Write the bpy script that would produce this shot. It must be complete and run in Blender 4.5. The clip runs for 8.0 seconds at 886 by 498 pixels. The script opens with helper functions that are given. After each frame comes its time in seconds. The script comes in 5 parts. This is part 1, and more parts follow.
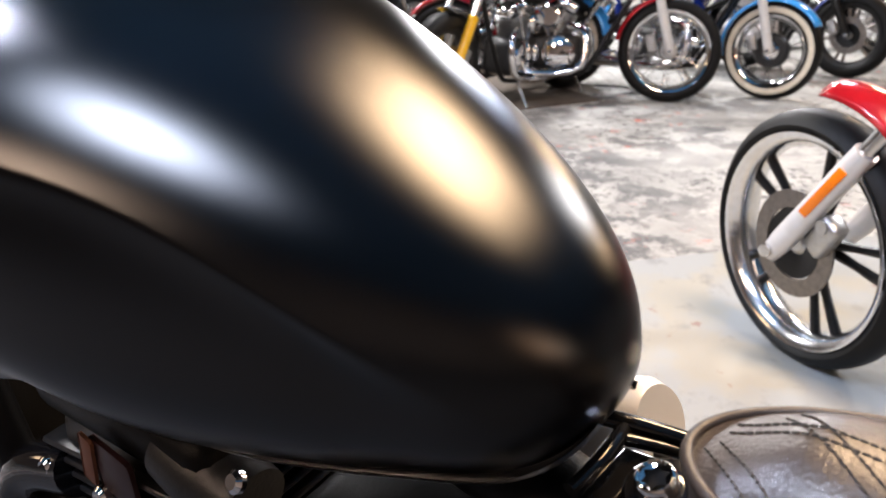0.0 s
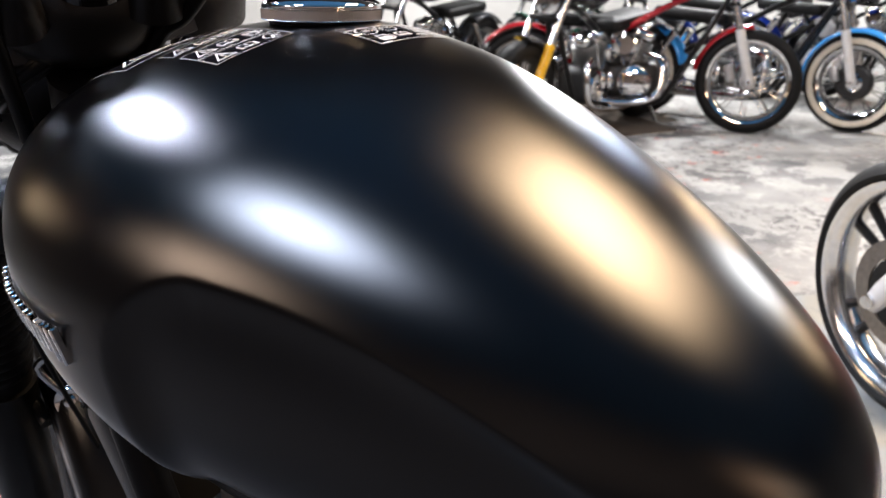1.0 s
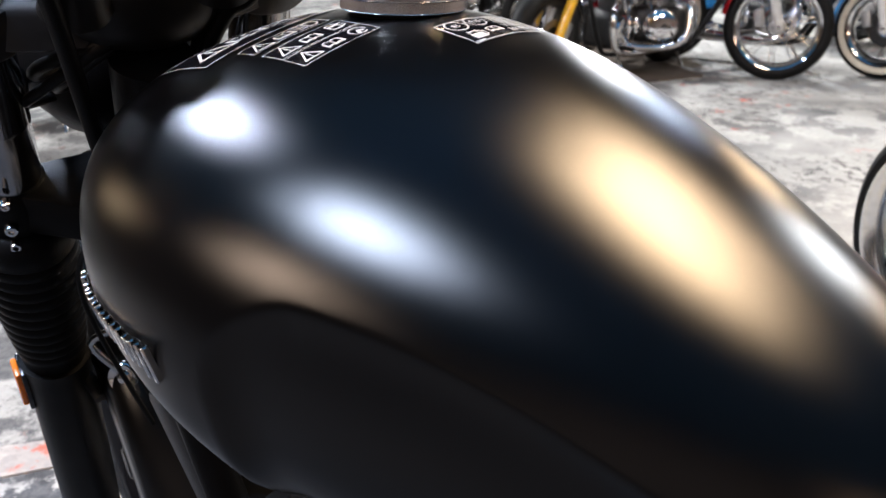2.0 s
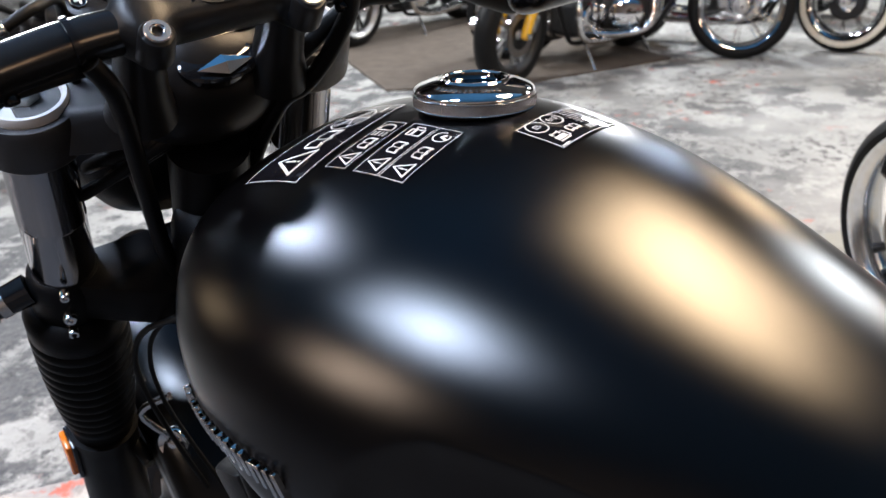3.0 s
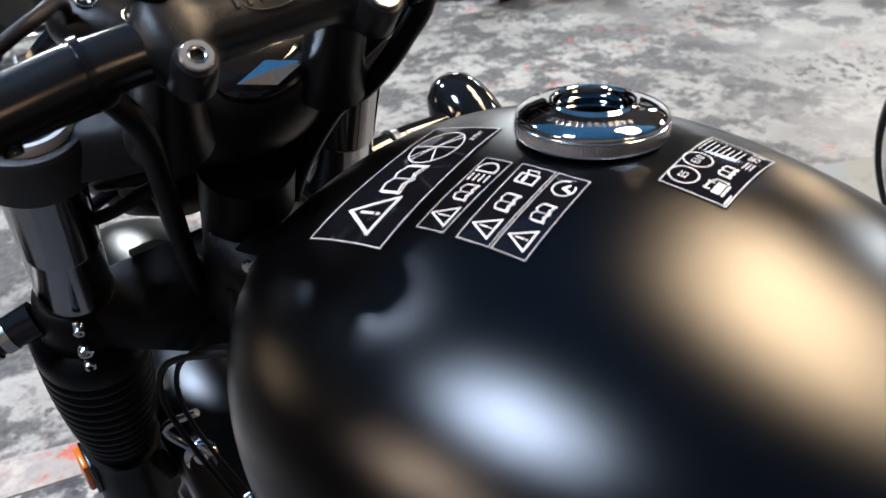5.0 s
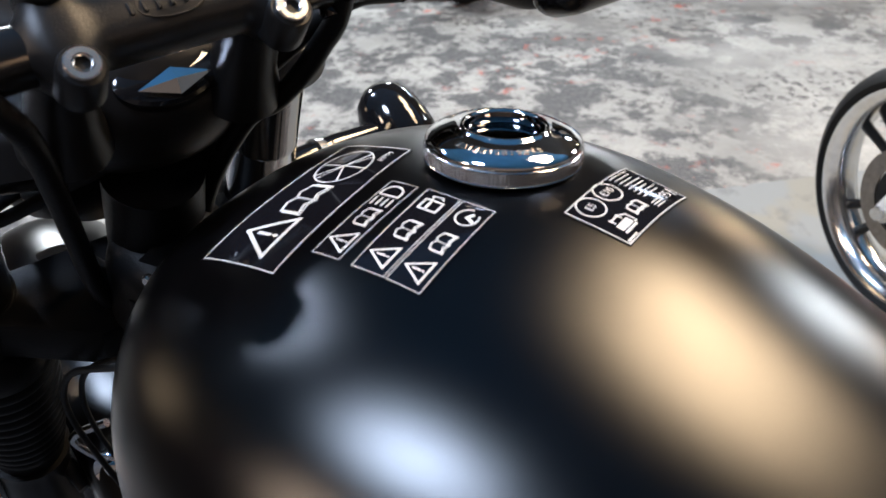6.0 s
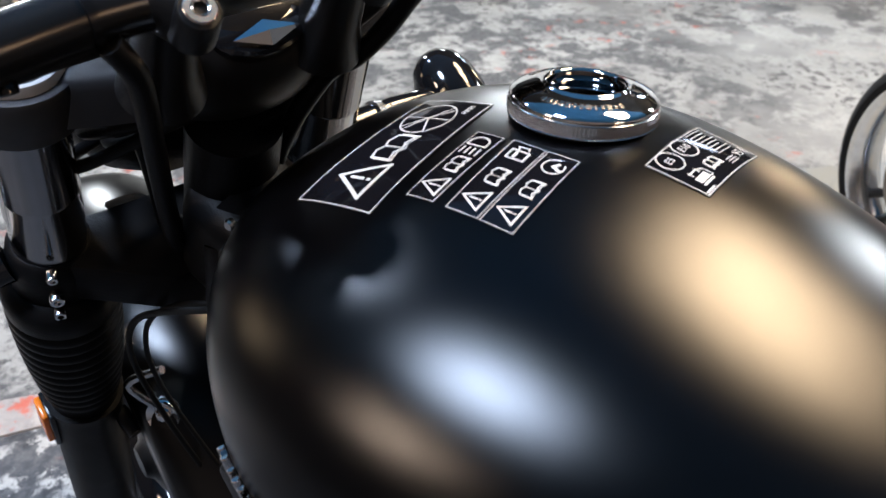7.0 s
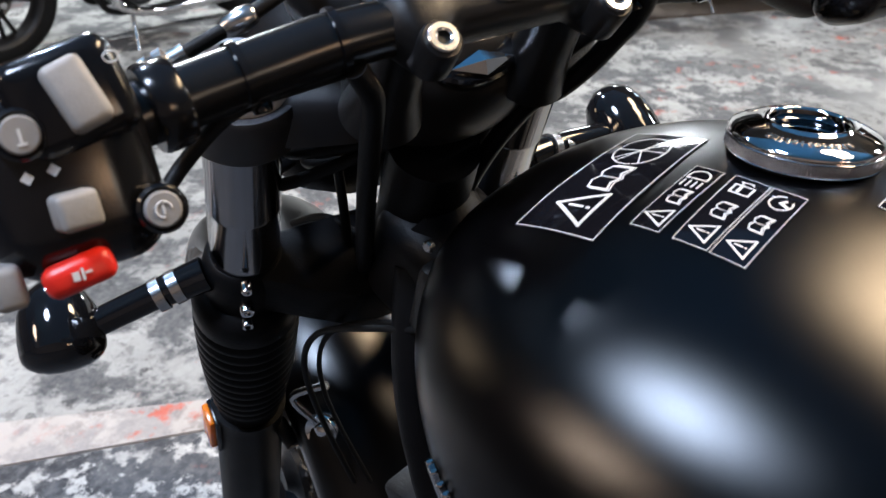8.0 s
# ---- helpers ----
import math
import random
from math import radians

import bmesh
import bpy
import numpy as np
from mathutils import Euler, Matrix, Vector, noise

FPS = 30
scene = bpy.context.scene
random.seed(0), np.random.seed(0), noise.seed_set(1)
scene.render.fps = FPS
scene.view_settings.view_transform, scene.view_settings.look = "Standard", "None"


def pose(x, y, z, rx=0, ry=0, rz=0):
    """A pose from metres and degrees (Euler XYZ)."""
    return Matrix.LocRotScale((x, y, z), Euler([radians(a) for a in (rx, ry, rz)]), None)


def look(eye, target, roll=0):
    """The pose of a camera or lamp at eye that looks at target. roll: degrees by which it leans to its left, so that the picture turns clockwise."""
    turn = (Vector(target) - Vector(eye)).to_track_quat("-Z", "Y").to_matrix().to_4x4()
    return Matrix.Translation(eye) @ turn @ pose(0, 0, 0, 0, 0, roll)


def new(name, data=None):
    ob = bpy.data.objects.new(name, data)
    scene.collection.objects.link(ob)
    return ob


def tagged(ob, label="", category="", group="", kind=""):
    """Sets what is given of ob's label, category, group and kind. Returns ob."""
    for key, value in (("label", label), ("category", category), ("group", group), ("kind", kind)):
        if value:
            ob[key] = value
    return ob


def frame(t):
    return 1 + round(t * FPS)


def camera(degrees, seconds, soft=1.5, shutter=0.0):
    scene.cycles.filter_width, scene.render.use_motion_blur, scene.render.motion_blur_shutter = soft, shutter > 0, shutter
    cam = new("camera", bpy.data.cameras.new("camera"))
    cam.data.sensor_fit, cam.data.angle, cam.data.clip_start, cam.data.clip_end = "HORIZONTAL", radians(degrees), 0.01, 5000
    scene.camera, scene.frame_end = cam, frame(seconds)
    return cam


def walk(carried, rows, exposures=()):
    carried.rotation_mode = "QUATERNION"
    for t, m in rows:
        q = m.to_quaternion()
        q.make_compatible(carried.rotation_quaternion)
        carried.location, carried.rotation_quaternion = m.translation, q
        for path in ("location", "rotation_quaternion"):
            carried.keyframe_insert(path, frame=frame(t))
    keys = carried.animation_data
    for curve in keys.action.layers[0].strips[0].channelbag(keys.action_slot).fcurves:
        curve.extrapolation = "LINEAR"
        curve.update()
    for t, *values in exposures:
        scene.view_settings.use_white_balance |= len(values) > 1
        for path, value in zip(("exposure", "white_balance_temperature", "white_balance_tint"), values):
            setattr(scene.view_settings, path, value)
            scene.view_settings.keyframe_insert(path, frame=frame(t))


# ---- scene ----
cam = camera(52.0, 8.0)
# the lens is close to the tank: what stands metres behind it is soft
cam.data.dof.use_dof, cam.data.dof.focus_distance, cam.data.dof.aperture_fstop = True, 0.7, 13.0
PATH = [
    (0, (0.0977, 0.1122, 1.0561), (-0.0303, 2.0012, 0.4131), -1.2),
    (0.5, (0.047, 0.106, 1.099), (-0.151, 2.004, 0.499), -1.2),
    (1, (0.011, 0.124, 1.11), (-0.242, 2.014, 0.507), -0.9),
    (1.5, (-0.015, 0.14, 1.126), (-0.29, 2.014, 0.484), -0.7),
    (1.7, (-0.026, 0.146, 1.132), (-0.306, 2.004, 0.447), -0.7),
    (2.8, (-0.096, 0.155, 1.198), (-0.343, 1.992, 0.446), -2.4),
    (3, (-0.117, 0.152, 1.219), (-0.329, 1.991, 0.462), -3.7),
    (3.5, (-0.155, 0.158, 1.259), (-0.318, 2.015, 0.535), -4.0),
    (4, (-0.172, 0.226, 1.261), (-0.327, 2.057, 0.471), -3.9),
    (4.5, (-0.186, 0.287, 1.261), (-0.366, 2.057, 0.347), -4.3),
    (4.7, (-0.197, 0.287, 1.26), (-0.383, 2.04, 0.316), -4.4),
    (5.8, (-0.174, 0.319, 1.256), (-0.32, 2.074, 0.308), -1.6),
    (6, (-0.169, 0.317, 1.261), (-0.26, 2.075, 0.312), -0.6),
    (6.5, (-0.178, 0.31, 1.251), (-0.265, 2.059, 0.283), -0.7),
    (7, (-0.207, 0.282, 1.257), (-0.314, 2.02, 0.274), 1.0),
    (7.5, (-0.239, 0.279, 1.267), (-0.475, 2.032, 0.335), 0.5),
    (8, (-0.265, 0.263, 1.256), (-0.607, 2.008, 0.339), 0.5),
]
walk(cam, [(t, look(eye, target, roll)) for t, eye, target, roll in PATH], [(0, 0.36, 6900, 16), (1.5, 0.22, 6700, 13), (3.0, 0.1, 6500, 11), (3.5, -0.08, 6450, 10), (4.5, -0.1, 6400, 10), (6.0, -0.14, 6400, 10), (8.0, -0.1, 6350, 10)])

# ---- light ----
world = bpy.data.worlds.new("hall_air")
world.use_nodes = True
world.node_tree.nodes["Background"].inputs[0].default_value = (0.55, 0.6, 0.7, 1)
world.node_tree.nodes["Background"].inputs[1].default_value = 0.014
scene.world = world
scene.view_settings.exposure = 0.0

COOL, WHITE, WARM = (0.64, 0.77, 1.0), (0.91, 0.96, 1.0), (1.0, 0.73, 0.45)
# place, aim, width, power, colour: lamps hung under the ceiling, the far five added fill
LAMPS = (
    ((-2.46, 2.12, 3.4), (-0.2, 0.7, 0.6), 0.18, 88, COOL),
    ((-1.27, -0.17, 3.4), (-0.6, 0.45, 0.4), 0.6, 110, COOL),
    ((0.9, 1.84, 3.4), (0.35, 1.0, 0.4), 0.68, 64, WARM),
    ((1.26, 1.38, 3.4), (0.45, 0.9, 0.4), 0.68, 64, WARM),
    # added weak lamp that only lengthens the gold highlight on the tank
    ((1.56, 1.0, 3.4), (0.5, 0.8, 0.4), 0.5, 16, WARM),
    ((2.08, 6.62, 3.4), (0.4, 3.0, 0.3), 0.6, 30, COOL),
    ((3.7, 4.28, 3.4), (0.6, 1.6, 0.3), 0.6, 85, WHITE),
    ((5.74, 5.0, 3.4), (0.8, 1.6, 0.3), 0.6, 40, WARM),
    ((4.12, 7.84, 3.4), (0.8, 3.0, 0.3), 0.6, 50, WARM),
    ((-3.96, -1.85, 3.4), (-0.3, 0.6, 0.9), 0.8, 62, (1.0, 0.76, 0.58)),
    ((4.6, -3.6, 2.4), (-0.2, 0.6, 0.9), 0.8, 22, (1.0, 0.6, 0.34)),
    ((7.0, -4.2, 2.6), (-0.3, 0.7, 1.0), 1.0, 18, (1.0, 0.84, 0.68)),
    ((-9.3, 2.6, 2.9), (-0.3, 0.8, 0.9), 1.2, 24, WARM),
    # added fill: three tilted to brighten the show floor, two the north wall
    ((-3.9, 5.9, 3.4), (-3.0, 5.2, 0.0), 0.7, 230, WHITE),
    ((-0.6, 7.2, 3.4), (-0.4, 6.6, 0.0), 0.7, 115, WHITE),
    ((1.6, 9.6, 3.4), (1.2, 8.0, 0.0), 0.7, 250, WHITE),
    ((-3.0, 11.0, 3.4), (-3.0, 14.0, 0.5), 0.7, 300, WHITE),
    ((5.0, 11.0, 3.4), (4.4, 14.0, 0.5), 0.7, 330, WHITE),
)


def lamp_light(place, aim, width, watts, colour, height=0.0):
    light = bpy.data.lights.new("lamp_light", "AREA")
    light.shape, light.size, light.energy, light.color = ("RECTANGLE" if height else "DISK"), width, watts, colour
    if height:
        light.size_y = height
    ob = new("lamp_light", light)
    ob.matrix_world = look(place, aim)
    return ob


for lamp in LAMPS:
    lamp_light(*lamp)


# ---- materials ----
def nodes_of(name):
    m = bpy.data.materials.new(name)
    m.use_nodes = True
    return m, m.node_tree, m.node_tree.nodes["Principled BSDF"]


def ramp_node(t, src, stops):
    r = t.nodes.new("ShaderNodeValToRGB")
    while len(r.color_ramp.elements) < len(stops):
        r.color_ramp.elements.new(0.5)
    for e, (p, c) in zip(r.color_ramp.elements, stops):
        e.position = p
        e.color = (*c, 1) if len(c) == 3 else c
    t.links.new(src, r.inputs[0])
    return r.outputs[0]


def noise_node(t, scale, detail=4, stretch=(1, 1, 1), rough=0.6, shift=(0, 0, 0), world_space=False):
    tc = t.nodes.new("ShaderNodeTexCoord")
    mp = t.nodes.new("ShaderNodeMapping")
    mp.inputs["Scale"].default_value = stretch
    mp.inputs["Location"].default_value = shift
    t.links.new(tc.outputs["Object"], mp.inputs[0])
    n = t.nodes.new("ShaderNodeTexNoise")
    n.inputs["Scale"].default_value, n.inputs["Detail"].default_value, n.inputs["Roughness"].default_value = scale, detail, rough
    t.links.new(mp.outputs[0], n.inputs["Vector"])
    return n.outputs["Fac"]


def mix_node(t, fac, a, b, mode="MIX"):
    m = t.nodes.new("ShaderNodeMix")
    m.data_type, m.blend_type = "RGBA", mode
    for sock, v in ((0, fac), (6, a), (7, b)):
        if isinstance(v, (int, float)):
            m.inputs[sock].default_value = v
        elif isinstance(v, tuple):
            m.inputs[sock].default_value = (*v, 1)
        else:
            t.links.new(v, m.inputs[sock])
    return m.outputs[2]


def surface(name, colour, rough, metal=0.0, vary=0.15, scale=40, bump=0.0, bump_scale=200, coat=0.0, rough_vary=0.06, spec=0.5):
    """A plain stuff with two scales of variation in colour and gloss and a fine relief."""
    m, t, p = nodes_of(name)
    dark = tuple(c * (1 - vary) for c in colour)
    light = tuple(min(1, c * (1 + vary)) for c in colour)
    col = ramp_node(t, noise_node(t, scale), [(0.3, dark), (0.7, light)])
    col = mix_node(t, ramp_node(t, noise_node(t, scale * 0.12, 2), [(0.35, (0, 0, 0)), (0.7, (0.5, 0.5, 0.5))]), col, dark)
    t.links.new(col, p.inputs["Base Color"])
    p.inputs["Metallic"].default_value = metal
    p.inputs["Specular IOR Level"].default_value = spec
    mr = t.nodes.new("ShaderNodeMapRange")
    mr.inputs["To Min"].default_value, mr.inputs["To Max"].default_value = max(0.02, rough - rough_vary), rough + rough_vary
    t.links.new(noise_node(t, scale * 0.6), mr.inputs[0])
    t.links.new(mr.outputs[0], p.inputs["Roughness"])
    p.inputs["Coat Weight"].default_value = coat
    p.inputs["Coat Roughness"].default_value = 0.05
    if bump:
        b = t.nodes.new("ShaderNodeBump")
        b.inputs["Strength"].default_value, b.inputs["Distance"].default_value = bump, 0.001
        t.links.new(noise_node(t, bump_scale, 3), b.inputs["Height"])
        t.links.new(b.outputs[0], p.inputs["Normal"])
    return m


def satin_paint():
    """Satin black lacquer: a deep black body under a soft sheen with a faint wider haze."""
    m, t, p = nodes_of("satin_black_paint")
    out = t.nodes["Material Output"]
    t.nodes.remove(p)
    body = t.nodes.new("ShaderNodeBsdfDiffuse")
    col = ramp_node(t, noise_node(t, 9, 3), [(0.3, (0.0010, 0.0010, 0.0012)), (0.7, (0.0015, 0.0014, 0.0016))])
    t.links.new(col, body.inputs["Color"])
    sheen = t.nodes.new("ShaderNodeBsdfGlossy")
    sheen.distribution = "BECKMANN"
    mr = t.nodes.new("ShaderNodeMapRange")
    mr.inputs["To Min"].default_value, mr.inputs["To Max"].default_value = 0.295, 0.315
    t.links.new(noise_node(t, 14, 4), mr.inputs[0])
    t.links.new(mr.outputs[0], sheen.inputs["Roughness"])
    b = t.nodes.new("ShaderNodeBump")
    b.inputs["Strength"].default_value, b.inputs["Distance"].default_value = 0.04, 0.0004
    t.links.new(noise_node(t, 2600, 2), b.inputs["Height"])
    t.links.new(b.outputs[0], sheen.inputs["Normal"])
    fres = t.nodes.new("ShaderNodeFresnel")
    fres.inputs["IOR"].default_value = 1.55
    mix = t.nodes.new("ShaderNodeMixShader")
    t.links.new(fres.outputs[0], mix.inputs[0])
    t.links.new(body.outputs[0], mix.inputs[1])
    haze = t.nodes.new("ShaderNodeBsdfGlossy")
    haze.distribution = "BECKMANN"
    haze.inputs["Roughness"].default_value = 0.38
    lacquer = t.nodes.new("ShaderNodeMixShader")
    lacquer.inputs[0].default_value = 0.1
    t.links.new(sheen.outputs[0], lacquer.inputs[1])
    t.links.new(haze.outputs[0], lacquer.inputs[2])
    t.links.new(lacquer.outputs[0], mix.inputs[2])
    t.links.new(mix.outputs[0], out.inputs[0])
    return m


SATIN = satin_paint()
GLOSS = surface("gloss_black_paint", (0.006, 0.006, 0.007), 0.08, 0.0, 0.1, 20, rough_vary=0.03)
BLACK = surface("black_powder_coat", (0.006, 0.006, 0.0064), 0.33, 0.0, 0.2, 30, 0.25, 900, spec=0.25)
DEEP = surface("dull_black_casting", (0.005, 0.005, 0.0055), 0.42, 0.0, 0.25, 30, 0.3, 500, spec=0.09)
RUBBER = surface("black_rubber", (0.006, 0.006, 0.0062), 0.5, 0.0, 0.25, 25, 0.3, 300, spec=0.18)
PLASTIC = surface("dark_plastic", (0.005, 0.005, 0.006), 0.17, 0.0, 0.2, 30, 0.03, 700, spec=0.4)
BAR = surface("satin_gloss_black", (0.005, 0.005, 0.0056), 0.22, 0.0, 0.1, 20, rough_vary=0.03)
YOKE = surface("textured_black_paint", (0.014, 0.014, 0.016), 0.38, 0.0, 0.25, 40, 0.4, 1400, spec=0.6)
# bar black with its specular cut, to dim the lamps' reflection
DIM_BAR = surface("dim_bar_black", (0.004, 0.004, 0.0046), 0.16, 0.0, 0.1, 20, rough_vary=0.03, spec=0.08)
CHROME = surface("chrome", (0.82, 0.82, 0.83), 0.045, 1.0, 0.03, 30, rough_vary=0.02)
# chrome with the dark reflection of the hall put into its colour
DARKENED_CHROME = surface("chrome_dark_reflection", (0.2, 0.2, 0.21), 0.06, 1.0, 0.05, 30, rough_vary=0.02)
KNURL = surface("machined_steel", (0.76, 0.76, 0.77), 0.19, 1.0, 0.1, 60, rough_vary=0.04)
STEEL = surface("brushed_steel", (0.62, 0.62, 0.62), 0.24, 1.0, 0.1, 60, rough_vary=0.08)
FORK_STEEL = surface("hard_chromed_tube", (0.42, 0.42, 0.43), 0.13, 1.0, 0.05, 20, rough_vary=0.03)
SILVER = surface("silver_fork_paint", (0.72, 0.71, 0.7), 0.36, 0.35, 0.06, 30)
ALLOY = surface("cast_alloy", (0.5, 0.5, 0.5), 0.35, 1.0, 0.15, 40, 0.2, 300)
DARK_METAL = surface("dark_engine_metal", (0.022, 0.022, 0.023), 0.42, 0.4, 0.3, 40, 0.3, 300)
GREY_BUTTON = surface("grey_rubber_button", (0.26, 0.25, 0.24), 0.5, 0.0, 0.12, 80, 0.2, 600)
RED_BUTTON = surface("red_plastic_button", (0.62, 0.02, 0.012), 0.35, 0.0, 0.12, 60)
ORANGE = surface("orange_reflector", (0.85, 0.2, 0.01), 0.2, 0.0, 0.1, 60)
WHITE_INK = surface("white_print", (0.56, 0.57, 0.58), 0.5, 0.0, 0.1, 60)
BLACK_FOIL = surface("black_label_foil", (0.005, 0.005, 0.007), 0.07, 0.0, 0.15, 40, rough_vary=0.02, spec=0.5)
RED_PAINT = surface("red_metallic_paint", (0.35, 0.008, 0.015), 0.18, 0.2, 0.12, 20, coat=0.6)
BLUE_PAINT = surface("light_blue_paint", (0.03, 0.3, 0.75), 0.2, 0.0, 0.1, 20, coat=0.6)
NAVY_PAINT = surface("dark_blue_paint", (0.01, 0.03, 0.22), 0.2, 0.0, 0.1, 20, coat=0.6)
YELLOW_PAINT = surface("yellow_paint", (0.75, 0.42, 0.01), 0.28, 0.0, 0.1, 20, coat=0.4)
DARK_PAINT = surface("charcoal_paint", (0.03, 0.032, 0.036), 0.25, 0.0, 0.15, 20, coat=0.4)
WHITEWALL = surface("cream_tyre_wall", (0.62, 0.56, 0.46), 0.55, 0.0, 0.12, 30)
DISC = surface("worn_brake_steel", (0.22, 0.2, 0.185), 0.36, 1.0, 0.25, 60)
MAT = surface("brown_display_carpet", (0.085, 0.065, 0.05), 0.9, 0.0, 0.3, 9, 0.5, 300)
PALE_WALL = surface("pale_wall_paint", (0.6, 0.58, 0.55), 0.8, 0.0, 0.08, 3, 0.3, 60)
WALL_PAINT = surface("grey_wall_paint", (0.27, 0.22, 0.19), 0.8, 0.0, 0.15, 3, 0.3, 60)
DARK_CEILING = surface("black_ceiling_paint", (0.012, 0.013, 0.015), 0.85, 0.0, 0.15, 3)
# the ceiling's blue light is put into its base colour
CEILING_BLUE_LIT = surface("blue_lit_ceiling", (0.07, 0.3, 0.63), 0.85, 0.0, 0.15, 3)


def floor_material(kind="pale"):
    """Distressed carpet print: cream ground, ragged grey patches, black speckle and rusty red flecks."""
    m, t, p = nodes_of(kind + "_distressed_print")
    base = {"pale": [(0.36, (0.26, 0.258, 0.245)), (0.52, (0.39, 0.385, 0.365)), (0.66, (0.51, 0.5, 0.47))],
            "band": [(0.36, (0.4, 0.36, 0.33)), (0.52, (0.48, 0.44, 0.41)), (0.66, (0.54, 0.5, 0.47))],
            "dark": [(0.34, (0.055, 0.058, 0.066)), (0.5, (0.085, 0.088, 0.096)), (0.66, (0.12, 0.12, 0.125))]}[kind]
    mid = {"pale": (0.075, 0.077, 0.081), "band": (0.3, 0.28, 0.27), "dark": (0.035, 0.036, 0.042)}[kind]
    far = {"pale": (0.05, 0.05, 0.052), "band": (0.16, 0.14, 0.13), "dark": (0.5, 0.49, 0.47)}[kind]
    col = ramp_node(t, noise_node(t, 1.1, 5, (1, 0.8, 1)), base)
    # broad worn areas, in which the ragged patches crowd
    wear = noise_node(t, 0.85, 4, (1, 0.75, 1), 0.55, (2, 7, 0))
    # the print is busier on the west side of the hall
    tc = t.nodes.new("ShaderNodeTexCoord")
    xyz = t.nodes.new("ShaderNodeSeparateXYZ")
    t.links.new(tc.outputs["Object"], xyz.inputs[0])
    west = t.nodes.new("ShaderNodeMapRange")
    for sock, v in (("From Min", 1.2), ("From Max", -0.6), ("To Min", -0.12), ("To Max", 0.08)):
        west.inputs[sock].default_value = v
    t.links.new(xyz.outputs[0], west.inputs[0])
    add = t.nodes.new("ShaderNodeMath")
    t.links.new(wear, add.inputs[0])
    t.links.new(west.outputs[0], add.inputs[1])
    worn = ramp_node(t, add.outputs[0], [(0.32, (0.14, 0.14, 0.14)), (0.52, (1, 1, 1))])
    patch = ramp_node(t, noise_node(t, 4.6, 10, (1, 0.8, 1), 0.7, (3, 1, 0)), [(0.465, (0, 0, 0)), (0.53, (1, 1, 1))])
    col = mix_node(t, mix_node(t, 1.0, patch, worn, "MULTIPLY"), col, mid)
    speck = ramp_node(t, noise_node(t, 19, 8, (1, 0.75, 1), 0.72, (9, 4, 0)), [(0.52, (0, 0, 0)), (0.58, (1, 1, 1))])
    where = ramp_node(t, noise_node(t, 1.9, 4, (1, 0.8, 1), 0.6, (12, 17, 0)), [(0.34 if kind == "dark" else 0.42, (0.05, 0.05, 0.05)), (0.5 if kind == "dark" else 0.58, (1, 1, 1))])
    col = mix_node(t, mix_node(t, 1.0, speck, where, "MULTIPLY"), col, far)
    fine = ramp_node(t, noise_node(t, 48, 5, (1, 0.8, 1), 0.7, (1, 8, 0)), [(0.42, (0, 0, 0)), (0.7, (0.55, 0.55, 0.55))])
    col = mix_node(t, fine, col, {"pale": (0.24, 0.23, 0.22), "band": (0.45, 0.41, 0.38), "dark": (0.2, 0.2, 0.2)}[kind])
    fleck = ramp_node(t, noise_node(t, 9, 8, (1, 0.8, 1), 0.74, (5, 15, 0)), [(0.55 if kind == "band" else 0.58, (0, 0, 0)), (0.62 if kind == "band" else 0.64, (0.85, 0.85, 0.85))])
    there = ramp_node(t, noise_node(t, 1.2, 3, (1, 1, 1), 0.5, (12, 3, 0)), [(0.3 if kind == "band" else 0.47, (0, 0, 0)), (0.45 if kind == "band" else 0.6, (1, 1, 1))])
    col = mix_node(t, mix_node(t, 1.0, fleck, there, "MULTIPLY"), col, (0.5, 0.1, 0.06))
    t.links.new(col, p.inputs["Base Color"])
    p.inputs["Roughness"].default_value = 0.75
    p.inputs["Specular IOR Level"].default_value = 0.3
    b = t.nodes.new("ShaderNodeBump")
    b.inputs["Strength"].default_value, b.inputs["Distance"].default_value = 0.3, 0.003
    t.links.new(noise_node(t, 160, 3), b.inputs["Height"])
    t.links.new(b.outputs[0], p.inputs["Normal"])
    return m


FLOOR = floor_material()


def pale_carpet():
    """Thin print: a cool grey ground, cream patches, a few grey scuffs and red flecks."""
    m, t, p = nodes_of("pale_patched_print")
    col = ramp_node(t, noise_node(t, 2.3, 4, (1, 0.7, 1), 0.5, (4, 2, 0)), [(0.5, (0.26, 0.276, 0.28)), (0.56, (0.28, 0.273, 0.24))])
    scuff = ramp_node(t, noise_node(t, 7, 8, (1, 0.6, 1), 0.68, (1, 5, 0)), [(0.55, (0, 0, 0)), (0.66, (0.55, 0.55, 0.55))])
    col = mix_node(t, scuff, col, (0.15, 0.155, 0.16))
    fleck = ramp_node(t, noise_node(t, 13, 6, (1, 0.6, 1), 0.6, (8, 11, 0)), [(0.65, (0, 0, 0)), (0.69, (0.6, 0.6, 0.6))])
    col = mix_node(t, fleck, col, (0.2, 0.09, 0.08))
    t.links.new(col, p.inputs["Base Color"])
    p.inputs["Roughness"].default_value = 0.78
    p.inputs["Specular IOR Level"].default_value = 0.3
    b = t.nodes.new("ShaderNodeBump")
    b.inputs["Strength"].default_value, b.inputs["Distance"].default_value = 0.35, 0.002
    t.links.new(noise_node(t, 200, 3), b.inputs["Height"])
    t.links.new(b.outputs[0], p.inputs["Normal"])
    return m



